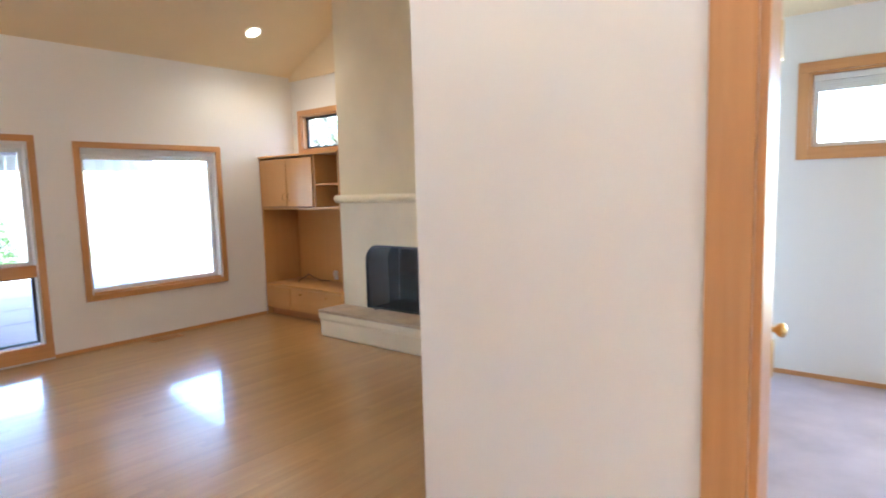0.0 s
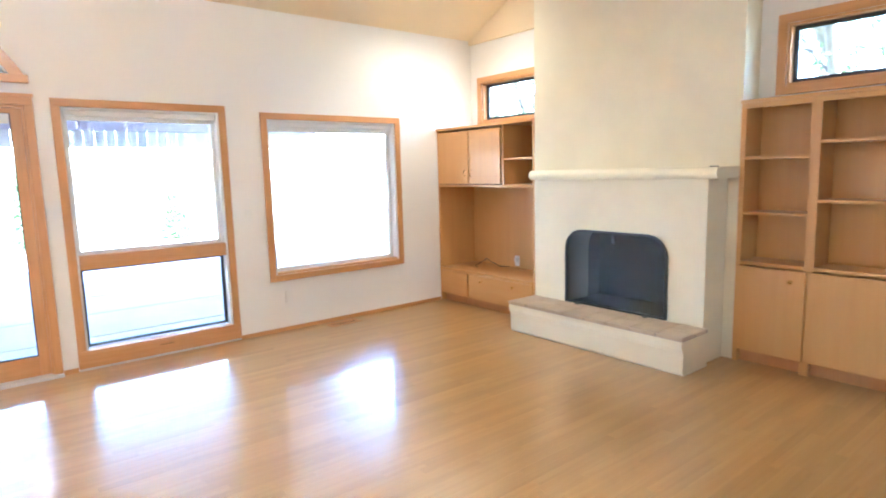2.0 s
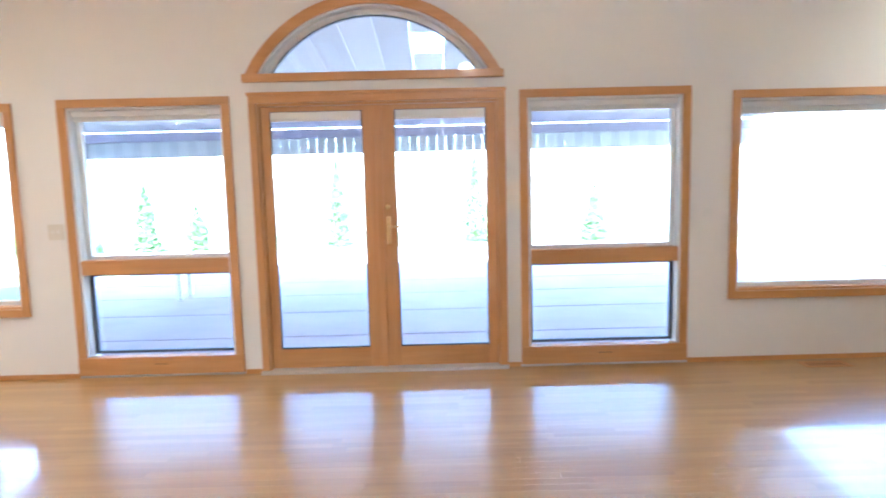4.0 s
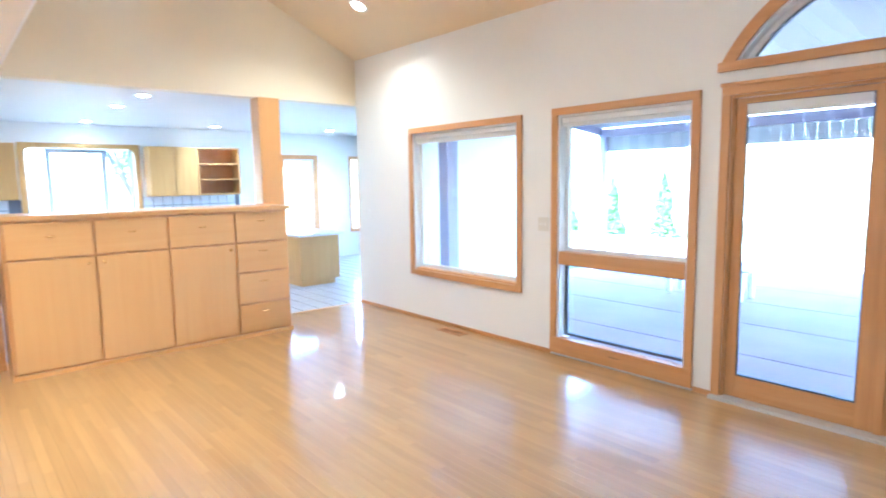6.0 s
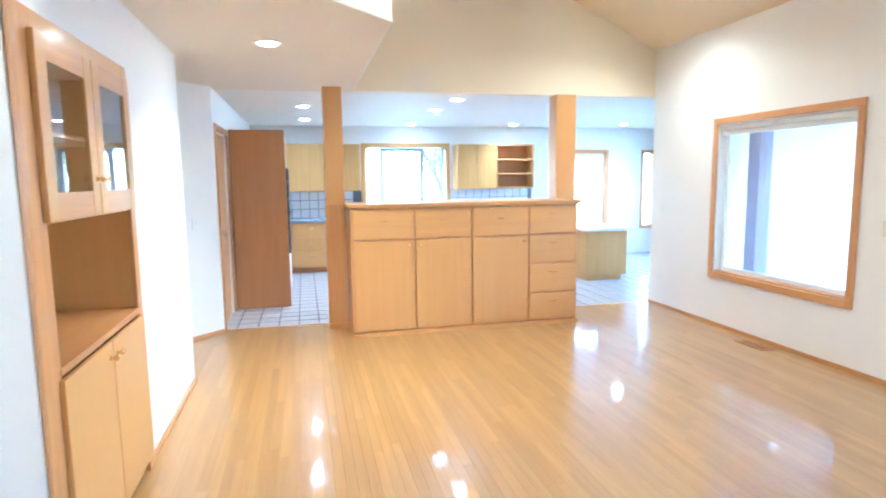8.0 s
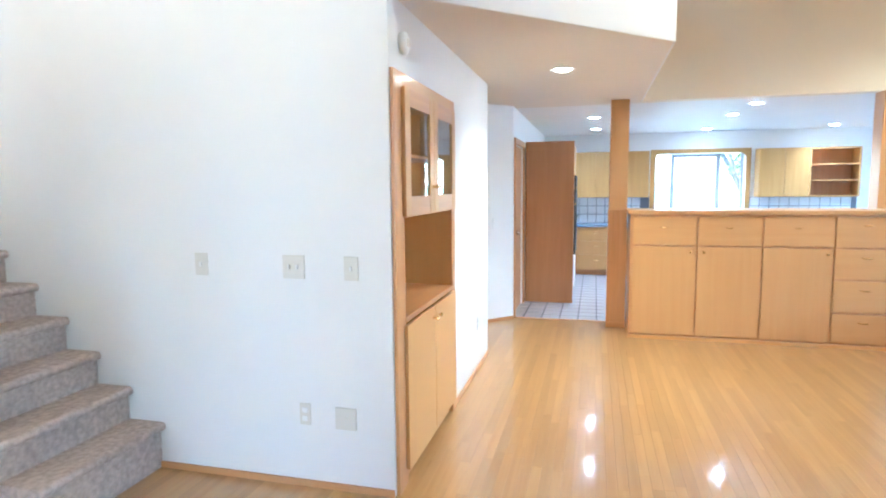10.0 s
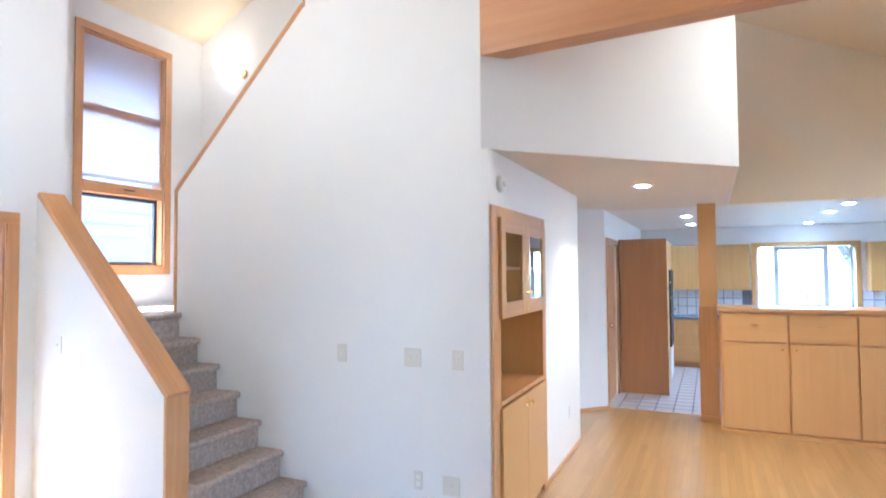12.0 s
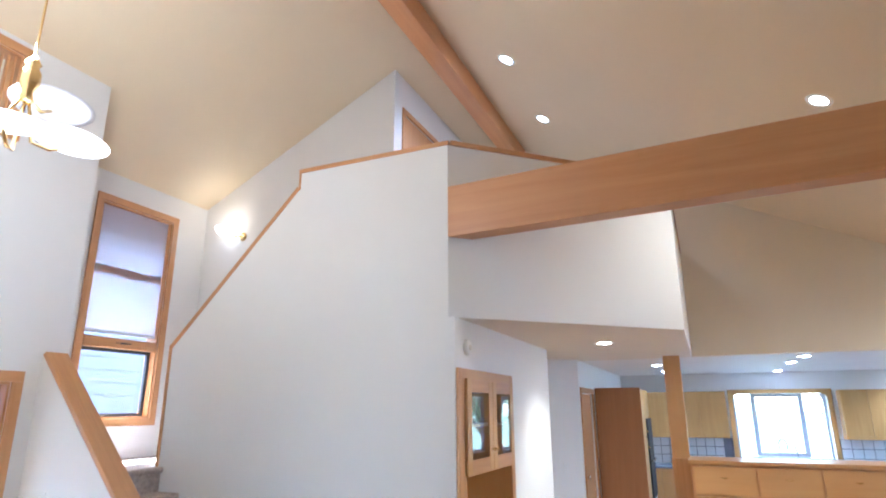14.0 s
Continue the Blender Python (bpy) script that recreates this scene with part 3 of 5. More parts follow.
local_part("deadbolt", bm, BRASS, d, "round brass deadbolt")
local_part("astragal", box(MID - 0.022, MID + 0.022, 0.014, 0.03, 0.024, HEAD - 0.024, 0.004), TRIM_Z, d)

# high windows on the fireplace wall
for a, b in CLERE:
    num += 1
    w = unit("window_%d" % num, EX, 0, -90, "small high awning window in fir casing", "window")
    casing(w, -b, -a, 2.06, 2.50, 0.065)
    seal(w, -b + 0.02, -a - 0.02, 2.08, 2.48, 0.06, 0.03)
    pane(w, -b + 0.04, -a - 0.04, 2.10, 2.46, 0.07)
# stair window with its shade
num += 1
w = unit("window_%d" % num, 0, LY, 180, "tall stair window with a pleated shade half down", "window")
a, b = -SW[1], -SW[0]
casing(w, a, b, SW[2], SW[3], 0.07)
local_part("mullion", box(a + 0.018, b - 0.018, -0.012, 0.09, 2.43, 2.53, 0.005), TRIM_X, w)
seal(w, a + 0.02, b - 0.02, SW[2] + 0.018, 2.43, 0.07, 0.03)
pane(w, a + 0.04, b - 0.04, SW[2] + 0.04, 2.41)
pane(w, a + 0.03, b - 0.03, 2.54, SW[3] - 0.03)
awning_latch(w, (a + b) / 2, 2.48)
bm = bmesh.new()
z, k = SW[3] - 0.02, 0
while z > 2.60:
    put_box(bm, a + 0.022, b - 0.022, 0.035 + (0.002 if k % 2 else 0), 0.042 + (0.002 if k % 2 else 0), z - 0.021, z)
    z -= 0.021
    k += 1
local_part("pleated_shade", bm, BLIND, w, "translucent white pleated shade")
local_part("shade_rail", box(a + 0.02, b - 0.02, 0.03, 0.055, 2.57, 2.60, 0.004), VINYL, w)
local_part("middle_rail", box(a + 0.02, b - 0.02, 0.047, 0.085, 3.155, 3.225), TRIM_X, w)
# entry windows
num += 1
w = unit("window_%d" % num, 0, SY, 180, "narrow entry sidelight in fir casing", "window")
casing(w, -0.10, 0.76, 0.08, 2.04, 0.075, bottom=False)
for k in range(3):
    local_part("stop_bead", box(0.70 - k * 0.03, 0.715 - k * 0.03, 0.02 + k * 0.03, 0.05 + k * 0.03, 0.08, 2.02, 0.003), TRIM_Z, w)
sash(w, -0.08, 0.62, 0.10, 2.02, 0.04, 0.09, VINYL)
pane(w, -0.05, 0.59, 0.13, 1.99)
num += 1
w = unit("window_%d" % num, 0, SY, 180, "high entry window in fir casing", "window")
casing(w, -0.45, 0.42, 3.82, 4.43, 0.07)
for k in range(3):
    local_part("stop_bead", box(0.37 - k * 0.03, 0.385 - k * 0.03, 0.02 + k * 0.03, 0.05 + k * 0.03, 3.84, 4.41, 0.003), TRIM_Z, w)
pane(w, -0.42, 0.30, 3.84, 4.41)
# bedroom window and door
num += 1
w = unit("window_%d" % num, BX, 0, -90, "high bedroom window in fir casing", "window")
casing(w, 0.27, 1.15, 1.74, 2.30, 0.075)
sash(w, 0.29, 1.13, 1.76, 2.28, 0.03, 0.08, VINYL)
pane(w, 0.31, 1.11, 1.78, 2.26)
rolled_blind(w, 0.29, 1.13, 2.28, 0.12)
# unseen window, added only to light the bedroom
num += 1
w = unit("window_%d" % num, BX, 0, -90, "unseen low bedroom window in fir casing, added for daylight", "window")
casing(w, 1.35, 2.85, 0.30, 2.30, 0.075)
sash(w, 1.37, 2.83, 0.32, 2.28, 0.03, 0.08, VINYL)
pane(w, 1.39, 2.81, 0.35, 2.25)
d = unit("door_2", PX, 0, -90, "cased bedroom doorway with its door swung open", "door")
for x0 in (0.54, 1.46):
    local_part("casing_side", box(x0, x0 + 0.10, -0.02, -0.001, 0, 2.05, 0.004), TRIM_Z, d)
    local_part("casing_side", box(x0, x0 + 0.10, 0.121, 0.14, 0, 2.05, 0.004), TRIM_Z, d)
local_part("casing_head", box(0.54, 1.56, -0.02, -0.001, 2.05, 2.15, 0.004), TRIM_X, d)
local_part("casing_head", box(0.54, 1.56, 0.121, 0.14, 2.05, 2.15, 0.004), TRIM_X, d)
local_part("jamb", box(0.64, 0.66, 0.0, 0.12, 0, 2.05), TRIM_Z, d)
local_part("jamb", box(1.44, 1.46, 0.0, 0.12, 0, 2.05), TRIM_Z, d)
leaf = local_part("door_leaf", box(-0.045, -0.005, 0.0, 0.78, 0.01, 2.03, 0.003), TRIM_Z, d, "open fir door")
leaf.matrix_basis = pose(0.66, 0.145, 0, 0, 0, 11)
local_part("door_handle", lathe([(0.024, 0), (0.024, 0.006), (0.010, 0.012), (0.010, 0.03), (0.026, 0.045), (0.026, 0.06), (0.012, 0.068)], 16, Matrix.Translation((-0.005, 0.72, 1.0)) @ Euler((0, radians(90), 0)).to_matrix().to_4x4()), BRASS, leaf)
for z in (0.25, 1.05, 1.80):
    local_part("hinge", box(0.641, 0.662, 0.118, 0.148, z, z + 0.09, 0.002), BRASS, d)
# kitchen-side door
d = unit("door_3", 0, 0.53, 180, "fir pantry door, closed, in a cased opening", "door")
local_part("casing_side", box(6.03, 6.10, -0.02, -0.001, 0, 2.05, 0.004), TRIM_Z, d)
local_part("casing_side", box(6.90, 6.97, -0.02, -0.001, 0, 2.05, 0.004), TRIM_Z, d)
local_part("casing_head", box(6.03, 6.97, -0.02, -0.001, 2.05, 2.12, 0.004), TRIM_X, d)
leaf = local_part("door_leaf", box(6.11, 6.89, 0.02, 0.06, 0.01, 2.04, 0.003), TRIM_Z, d)
local_part("door_handle", lathe([(0.026, 0), (0.026, 0.006), (0.010, 0.012), (0.010, 0.03), (0.027, 0.045), (0.027, 0.06), (0.012, 0.068)], 16, Matrix.Translation((6.18, 0.02, 1.0)) @ Euler((radians(90), 0, 0)).to_matrix().to_4x4()), CHROME, leaf)
# loft door
d = unit("door_4", 0, -0.67, 180, "fir loft door in a cased opening", "door")
local_part("casing_side", box(3.24, 3.30, -0.02, -0.001, SOF + 0.32, 4.98, 0.004), TRIM_Z, d)
local_part("casing_side", box(4.10, 4.16, -0.02, -0.001, SOF + 0.32, 4.98, 0.004), TRIM_Z, d)
local_part("casing_head", box(3.24, 4.16, -0.02, -0.001, 4.98, 5.04, 0.004), TRIM_X, d)
local_part("door_leaf", box(3.301, 4.099, 0.01, 0.05, SOF + 0.33, 4.979, 0.003), TRIM_Z, d)

# baseboards
BB = 0.036


def baseboard(points, mat):
    for (x0, y0), (x1, y1) in zip(points, points[1:]):
        v = Vector((x1 - x0, y1 - y0, 0))
        ang = math.degrees(math.atan2(v.y, v.x))
        bm = put_box(bmesh.new(), 0, v.length, 0.0015, 0.0135, 0, BB, 0.003)
        ob = link_mesh("baseboard", bm, TRIM_X)
        ob.matrix_basis = pose(x0, y0, 0, 0, 0, ang)
        structure(ob, "low fir baseboard", "baseboard")


baseboard([(EX - 0.55, NY), (1.76, NY)], TRIM_X)
baseboard([(0.46, NY), (0.36, NY)], TRIM_X)
baseboard([(-1.56, NY), (-1.69, NY)], TRIM_X)
baseboard([(-2.98, NY), (WX, NY)], TRIM_X)
baseboard([(CX, CY), (CX, -0.90)], TRIM_X)
baseboard([(-4.48, CY), (-3.12, CY)], TRIM_X)
baseboard([(-5.97, 0.53), (-5.0, -0.44)], TRIM_X)
baseboard([(-4.48, -0.8), (-4.48, CY)], TRIM_X)
baseboard([(BX, -3.0), (BX, 0.23)], TRIM_X)
baseboard([(PX, -0.53), (PX, PY)], TRIM_X)
baseboard([(4.40, PY), (PX, PY)], TRIM_X)
baseboard([(PX, SY), (0.2, SY)], TRIM_X)
baseboard([(-0.10 - 0.75, SY), (-0.94, SY)], TRIM_X)
baseboard([(BX, 0.236), (PX + 1.1, 0.236)], TRIM_X)

# ---- beams, posts and caps ----
beam = link_mesh("ceiling_beam", box(-0.155, 0, 0, 5.04, 3.045, 3.432, 0.008), BEAMW_Y)
beam.matrix_basis = pose(CX + 0.006, CU + 0.001, 0, 0, 0, -4.2)
tagged(beam, "long stained wooden beam across the vaulted room", "beam", kind="structure")
tagged(link_mesh("ridge_beam", box(WX, EX, RY - 0.07, RY + 0.13, RZ - 0.30, RZ - 0.02, 0.01), BEAMW_X), "stained wooden ridge beam under the vault", "beam", kind="structure")
for nm, x0, x1, y0, y1, clad in (("post", -5.99, -5.80, 1.597, 1.787, True), ("post", -6.17, -5.96, 4.18, 4.42, False)):
    p = thing(nm, (x0 + x1) / 2, (y0 + y1) / 2, 0, "square fir post carrying the low kitchen ceiling", "post", "posts of the kitchen opening")
    part("shaft", box(x0, x1, y0, y1, 0, SOF - 0.002, 0.006), CAB_V, p)
    if clad:
        part("cladding", box(x0 + 0.02, x1 + 0.012, y0 - 0.008, y1 - 0.001, 0, 1.29, 0.004), TRIM_Z, p, "darker veneer cladding")
    part("foot_trim", box(x0 - 0.0, x1 + 0.02, y0 - 0.012, y1 + 0.0, 0, 0.06, 0.004), TRIM_Y, p)


def cap(points, wide, high=0.035, off=0.0):
    """A wooden cap along a line; the line is the middle of its underside."""
    for p, q in zip(points, points[1:]):
        p, q = Vector(p), Vector(q)
        d = q - p
        bm = put_box(bmesh.new(), 0, d.length, -wide / 2, wide / 2, 0, high, 0.006)
        ob = link_mesh("wall_cap", bm, TRIM_X)
        x = d.normalized()
        y = Vector((0, 0, 1)).cross(x).normalized()
        ob.matrix_basis = Matrix.Translation(p) @ Matrix((x, y, x.cross(y))).transposed().to_4x4()
        structure(ob, "fir cap on a white wall", "trim")


cap([(CX - 0.06, -2.15, 2.35), (CX - 0.06, -0.89, 3.63)], 0.135)
cap([(CX - 0.06, -0.905, GUARD - 0.04), (CX - 0.06, CU + 0.01, GUARD - 0.04)], 0.14)
cap([(CX - 0.05, CU - 0.02, GUARD - 0.039), (D1[0] - 0.04, D1[1] - 0.04, GUARD - 0.039)], 0.14)
cap([(D1[0], D1[1] - 0.06, GUARD - 0.038), (WX, D1[1] - 0.06, GUARD - 0.038)], 0.14)
structure(link_mesh("trim", box(CX - 0.135, CX + 0.012, -2.165, -2.14, 1.4, 2.37, 0.004), TRIM_Z), "fir end trim on the stair wall", "trim")
structure(link_mesh("trim", box(CX - 0.13, CX + 0.004, -0.905, -0.885, 3.62, GUARD - 0.04, 0.004), TRIM_Z), "fir end trim on the stair wall", "trim")

# ---- staircase ----
RISE, RUN, Y0, ZB = 0.19, 0.204, -0.855, 0.072
KX0, KX1 = -1.10, -0.95
stair = thing("staircase", -1.45, -1.5, 0, "grey-brown carpeted staircase with a low white side wall", "staircase")


def step_mesh(x0, x1, y_nose, z, depth, rise):
    """One carpeted step with a rounded nose, as an extruded profile."""
    prof = [(y_nose - depth, z - rise), (y_nose - 0.035, z - rise), (y_nose - 0.035, z - 0.05)]
    for i in range(7):
        a = -math.pi / 2 + math.pi * i / 6
        prof.append((y_nose - 0.022 + 0.022 * math.cos(a), z - 0.024 + 0.024 * math.sin(a)))
    prof.append((y_nose - depth, z))
    return slab(prof, [], on_x(x0), x1 - x0)


for i in range(6):
    part("step", step_mesh(KX0 + 0.001 - 0.0, CX + 0.001, Y0 - i * RUN, ZB + (i + 1) * RISE, 0.27, RISE + (ZB if i == 0 else 0)), CARPET, stair)
part("landing", box(SX, KX0 + 0.001, LY, Y0 - 6 * RUN - 0.03, 1.2, 1.4, 0.012), CARPET, stair)
part("landing_nose", step_mesh(KX0 + 0.001, CX + 0.001, Y0 - 6 * RUN, 1.401, 0.06, 0.2), CARPET, stair)
for i in range(6):
    y = -2.14 + i * 0.205
    z = 1.4 + (i + 1) * 0.195
    part("step", box(SX + 0.001, CX - 0.121, y, y + 0.26, z - 0.195, z, 0.012), CARPET, stair)
kn = part("side_wall", slab([(-1.165, 0), (SY, 0), (SY, 2.235), (-1.165, 0.985)], [], on_x(KX0), KX1 - KX0), WALL, stair, "white painted stair side wall")
part("end_board", box(KX0 - 0.008, KX1 + 0.008, -1.165, -1.145, 0, 1.0, 0.004), TRIM_Z, stair, "fir end board")
bm = put_box(bmesh.new(), 0, math.hypot(1.255, 1.255) - 0.01, -0.085, 0.085, 0, 0.035, 0.006)
cp = part("sloping_cap", bm, TRIM_X, stair, "fir cap")
dirv = Vector((0, -1.235, 1.25)).normalized()
side = Vector((0, 0, 1)).cross(dirv).normalized()
cp.matrix_parent_inverse = stair.matrix_basis.inverted()
cp.matrix_basis = Matrix.Translation(((KX0 + KX1) / 2, -1.15, 0.985)) @ Matrix((dirv, side, dirv.cross(side))).transposed().to_4x4()

# ---- furniture parts ----


def knob(parent, at, axis, mat=BRASS, r=0.016, name="knob"):
    rot = {"-x": (0, -90, 0), "+x": (0, 90, 0), "+y": (-90, 0, 0), "-y": (90, 0, 0)}[axis]
    m = Matrix.Translation(at) @ pose(0, 0, 0, *rot)
    return part(name, lathe([(r * 0.75, 0), (r * 0.75, 0.003), (r * 0.4, 0.006), (r * 0.4, 0.014), (r, 0.02), (r, 0.026), (r * 0.5, 0.031)], 14, m), mat, parent)


def bar_pull(parent, x, y, z, length=0.075):
    bm = tube([(x, y - length / 2, z), (x + 0.022, y - length / 2 + 0.008, z), (x + 0.026, y, z), (x + 0.022, y + length / 2 - 0.008, z), (x, y + length / 2, z)], 0.006, 8)
    return part("handle", bm, BRASS, parent, "small brass pull")


# bar cabinet between the room and the kitchen
FX, CT = -5.39, 1.306
cab = thing("bar_cabinet", -5.65, 3.0, 0, "long fir bar-height cabinet with drawers over doors", "cabinet")
part("body", box(-5.95, FX, 1.80, 4.17, 0.03, 1.268, 0.003), TRIM_Z, cab)
part("base_moulding", box(-5.94, FX + 0.028, 1.79, 4.185, 0, 0.036, 0.006), CAB_Y, cab)
part("countertop", box(-5.97, FX + 0.035, 1.775, 4.20, 1.268, CT, 0.006), CAB_Y, cab)
cols = (1.815, 2.428, 3.011, 3.621, 4.165)
for i in range(4):
    a, b = cols[i] + 0.009, cols[i + 1] - 0.009
    if i < 3:
        dr = part("drawer_front", box(FX + 0.001, FX + 0.02, a, b, 0.965, 1.245, 0.005), CAB_Y, cab)
        bar_pull(dr, FX + 0.02, (a + b) / 2, 1.135, 0.05)
        do = part("cabinet_door", box(FX + 0.001, FX + 0.02, a, b, 0.055, 0.945, 0.005), CAB_V, cab)
        knob(do, (FX + 0.02, b - 0.05 if i in (0, 2) else a + 0.05, 0.895), "+x", BRASS, 0.013)
    else:
        for z0, z1 in ((0.965, 1.245), (0.665, 0.945), (0.35, 0.645), (0.055, 0.33)):
            dr = part("drawer_front", box(FX + 0.001, FX + 0.02, a, b, z0, z1, 0.005), CAB_Y, cab)
            bar_pull(dr, FX + 0.02, (a + b) / 2, (z0 + z1) / 2 + 0.06, 0.075)

# built-in hutch in the wall beside the stairs
hut = thing("built_in_hutch", -2.5, 0.4, 0, "fir hutch set into the wall, glass doors above an open niche", "cabinet")
hx0, hx1, hy = -3.05, -1.985, CY
part("back", box(hx0, hx1, 0.06, 0.078, 0, 2.06), CAB_V, hut)
part("side", box(hx0 + 0.0005, hx0 + 0.02, 0.079, hy - 0.001, 0, 2.06), CAB_V, hut)
part("side", box(hx1 - 0.02, hx1 - 0.0005, 0.079, hy - 0.121, 0, 2.06), CAB_V, hut)
part("top", box(hx0 + 0.02, hx1 - 0.02, 0.079, hy - 0.001, 2.04, 2.06), CAB_V, hut)
part("face_stile", box(hx0 - 0.055, hx0 + 0.03, hy + 0.001, hy + 0.02, 0, 2.12, 0.004), TRIM_Z, hut)
part("face_stile", box(hx1 - 0.03, CX - 0.012, hy + 0.001, hy + 0.02, 0, 2.12, 0.004), TRIM_Z, hut)
part("face_rail", box(hx0 + 0.03, hx1 - 0.03, hy + 0.001, hy + 0.02, 2.03, 2.12, 0.004), CAB_V, hut)
part("worktop", box(hx0 + 0.021, hx1 - 0.021, 0.079, hy + 0.024, 0.865, 0.895, 0.004), TRIM_X, hut)
part("niche_top", box(hx0 + 0.021, hx1 - 0.021, 0.079, hy - 0.002, 1.40, 1.42), CAB_V, hut)
part("glass_shelf", box(hx0 + 0.022, hx1 - 0.022, 0.085, hy - 0.04, 1.72, 1.738), CAB_V, hut)
part("toe_board", box(hx0 + 0.03, hx1 - 0.03, hy - 0.03, hy - 0.01, 0, 0.10), CAB_V, hut)
part("shelf_floor", box(hx0 + 0.021, hx1 - 0.021, 0.079, hy - 0.031, 0.08, 0.10), CAB_V, hut)
hm = (hx0 + hx1) / 2
for a, b, s in ((hx0 + 0.012, hm - 0.003, -1), (hm + 0.003, hx1 + 0.0, 1)):
    do = part("glass_door", box(a, a + 0.085, hy + 0.021, hy + 0.042, 1.41, 2.05, 0.004), CAB_V, hut, "fir glass door")
    part("door_stile", box(b - 0.085, b, hy + 0.021, hy + 0.042, 1.41, 2.05, 0.004), CAB_V, do)
    part("door_rail", box(a + 0.085, b - 0.085, hy + 0.022, hy + 0.041, 1.41, 1.51, 0.003), TRIM_X, do)
    part("door_rail", box(a + 0.085, b - 0.085, hy + 0.022, hy + 0.041, 1.96, 2.05, 0.003), TRIM_X, do)
    g = part("pane", box(a + 0.08, b - 0.08, hy + 0.028, hy + 0.033, 1.505, 1.965), GLASS, do, "clear glass")
    g.visible_shadow = False
    knob(do, (hm + s * 0.04, hy + 0.042, 1.56), "+y", BRASS, 0.014)
    lo = part("cabinet_door", box(a, b, hy + 0.021, hy + 0.04, 0.09, 0.855, 0.004), CAB_V, hut)
    knob(lo, (hm + s * 0.045, hy + 0.04, 0.79), "+y", BRASS, 0.014)

# fireplace
fp = thing("fireplace", 4.2, 3.1, 0, "cream plaster fireplace with a tiled raised hearth", "fireplace")
FY0, FY1 = 2.275, 3.96


def round_hole(y0, y1, z0, z1, r, seg=7):
    pts = [(y0, z0), (y1, z0)]
    pts += [(y1 - r + r * math.cos(math.pi / 2 * i / seg), z1 - r + r * math.sin(math.pi / 2 * i / seg)) for i in range(seg + 1)]
    pts += [(y0 + r - r * math.sin(math.pi / 2 * i / seg), z1 - r + r * math.cos(math.pi / 2 * i / seg)) for i in range(seg + 1)]
    return pts


part("lower_breast", slab(rect(2.19, 3.965, 0, 1.399), [rect(2.55, 3.60, 0.02, 0.99)], on_x(4.42), 0.259), STUCCO, fp, "cream painted chimney foot")
foot = [(4.15, 3.985), (4.43, 2.19), (4.679, 2.19), (4.679, 3.985)]
bm = bmesh.new()
lo = [bm.verts.new((x, y, 1.40)) for x, y in foot]
hi = [bm.verts.new((x, y, roof(y) - 0.002)) for x, y in foot]
bm.faces.new(lo)
bm.faces.new(list(reversed(hi)))
for i in range(4):
    bm.faces.new((lo[i], hi[i], hi[(i + 1) % 4], lo[(i + 1) % 4]))
bmesh.ops.recalc_face_normals(bm, faces=bm.faces)
part("chimney_breast", bm, STUCCO, fp, "cream painted chimney breast")
part("surround", slab(rect(FY0, FY1, 0, 1.41), [round_hole(2.585, 3.56, 0.285, 0.945, 0.17)], on_x(4.12), 0.30), STUCCO, fp)
prof = [(4.42, 1.40), (4.10, 1.40)] + [(4.085 - 0.045 * math.sin(math.pi * i / 8), 1.442 - 0.042 * math.cos(math.pi * i / 8)) for i in range(9)] + [(4.42, 1.484)]
mant = part("mantel_shelf", slab([(p[0], p[1]) for p in prof], [], lambda u, v, w: (u, 2.18 + w, v), 1.785), STUCCO, fp, "rounded plaster mantel shelf")
prof = [(4.11, 0.0), (3.78, 0.0), (3.765, 0.02), (3.765, 0.17), (3.745, 0.205), (3.74, 0.235), (3.745, 0.258), (4.11, 0.258)]
part("hearth_base", slab(prof, [], lambda u, v, w: (u, 2.235 + w, v), 1.71), STUCCO, fp, "cream plaster hearth")
part("firebox_back", box(4.60, 4.62, 2.56, 3.59, 0.29, 0.98), BLACK, fp)
part("firebox_side", box(4.13, 4.60, 2.555, 2.575, 0.29, 0.98), SOOT, fp)
part("firebox_side", box(4.13, 4.60, 3.57, 3.595, 0.29, 0.98), SOOT, fp)
part("firebox_floor", box(4.13, 4.60, 2.58, 3.57, 0.265, 0.289), BLACK, fp)
part("firebox_lid", box(4.13, 4.60, 2.58, 3.57, 0.955, 0.978), SOOT, fp)
scr = part("fire_screen", slab(round_hole(2.57, 3.575, 0.29, 0.96, 0.18), [round_hole(2.588, 3.557, 0.308, 0.942, 0.165)], on_x(4.098), 0.02), SCREENFRAME, fp, "black screen frame")
part("screen_mesh", slab(round_hole(2.585, 3.56, 0.305, 0.945, 0.165), [], on_x(4.112), 0.003), MESH, scr, "dark woven screen mesh")
part("screen_catch", box(4.088, 4.10, 3.05, 3.075, 0.86, 0.925, 0.003), IRON, scr)
for y in (2.72, 3.40):
    part("screen_foot", box(4.055, 4.13, y, y + 0.03, 0.289, 0.30, 0.003), IRON, scr)
tagged(link_mesh("match_tin", box(4.12, 4.16, 2.22, 2.27, 1.485, 1.492, 0.002), IRON), "small dark tin lying on the mantel", "tin")
n = 8
for i in range(n):
    a = 2.228 + i * (1.724 / n)
    for x0, x1 in ((3.735, 3.925), (3.933, 4.097)):
        part("hearth_tile", box(x0, x1, a + 0.005, a + 1.724 / n - 0.005, 0.262, 0.29, 0.005), HEARTH_T, fp)
part("hearth_grout", box(3.745, 4.11, 2.236, 3.944, 0.259, 0.281), GROUT, fp)

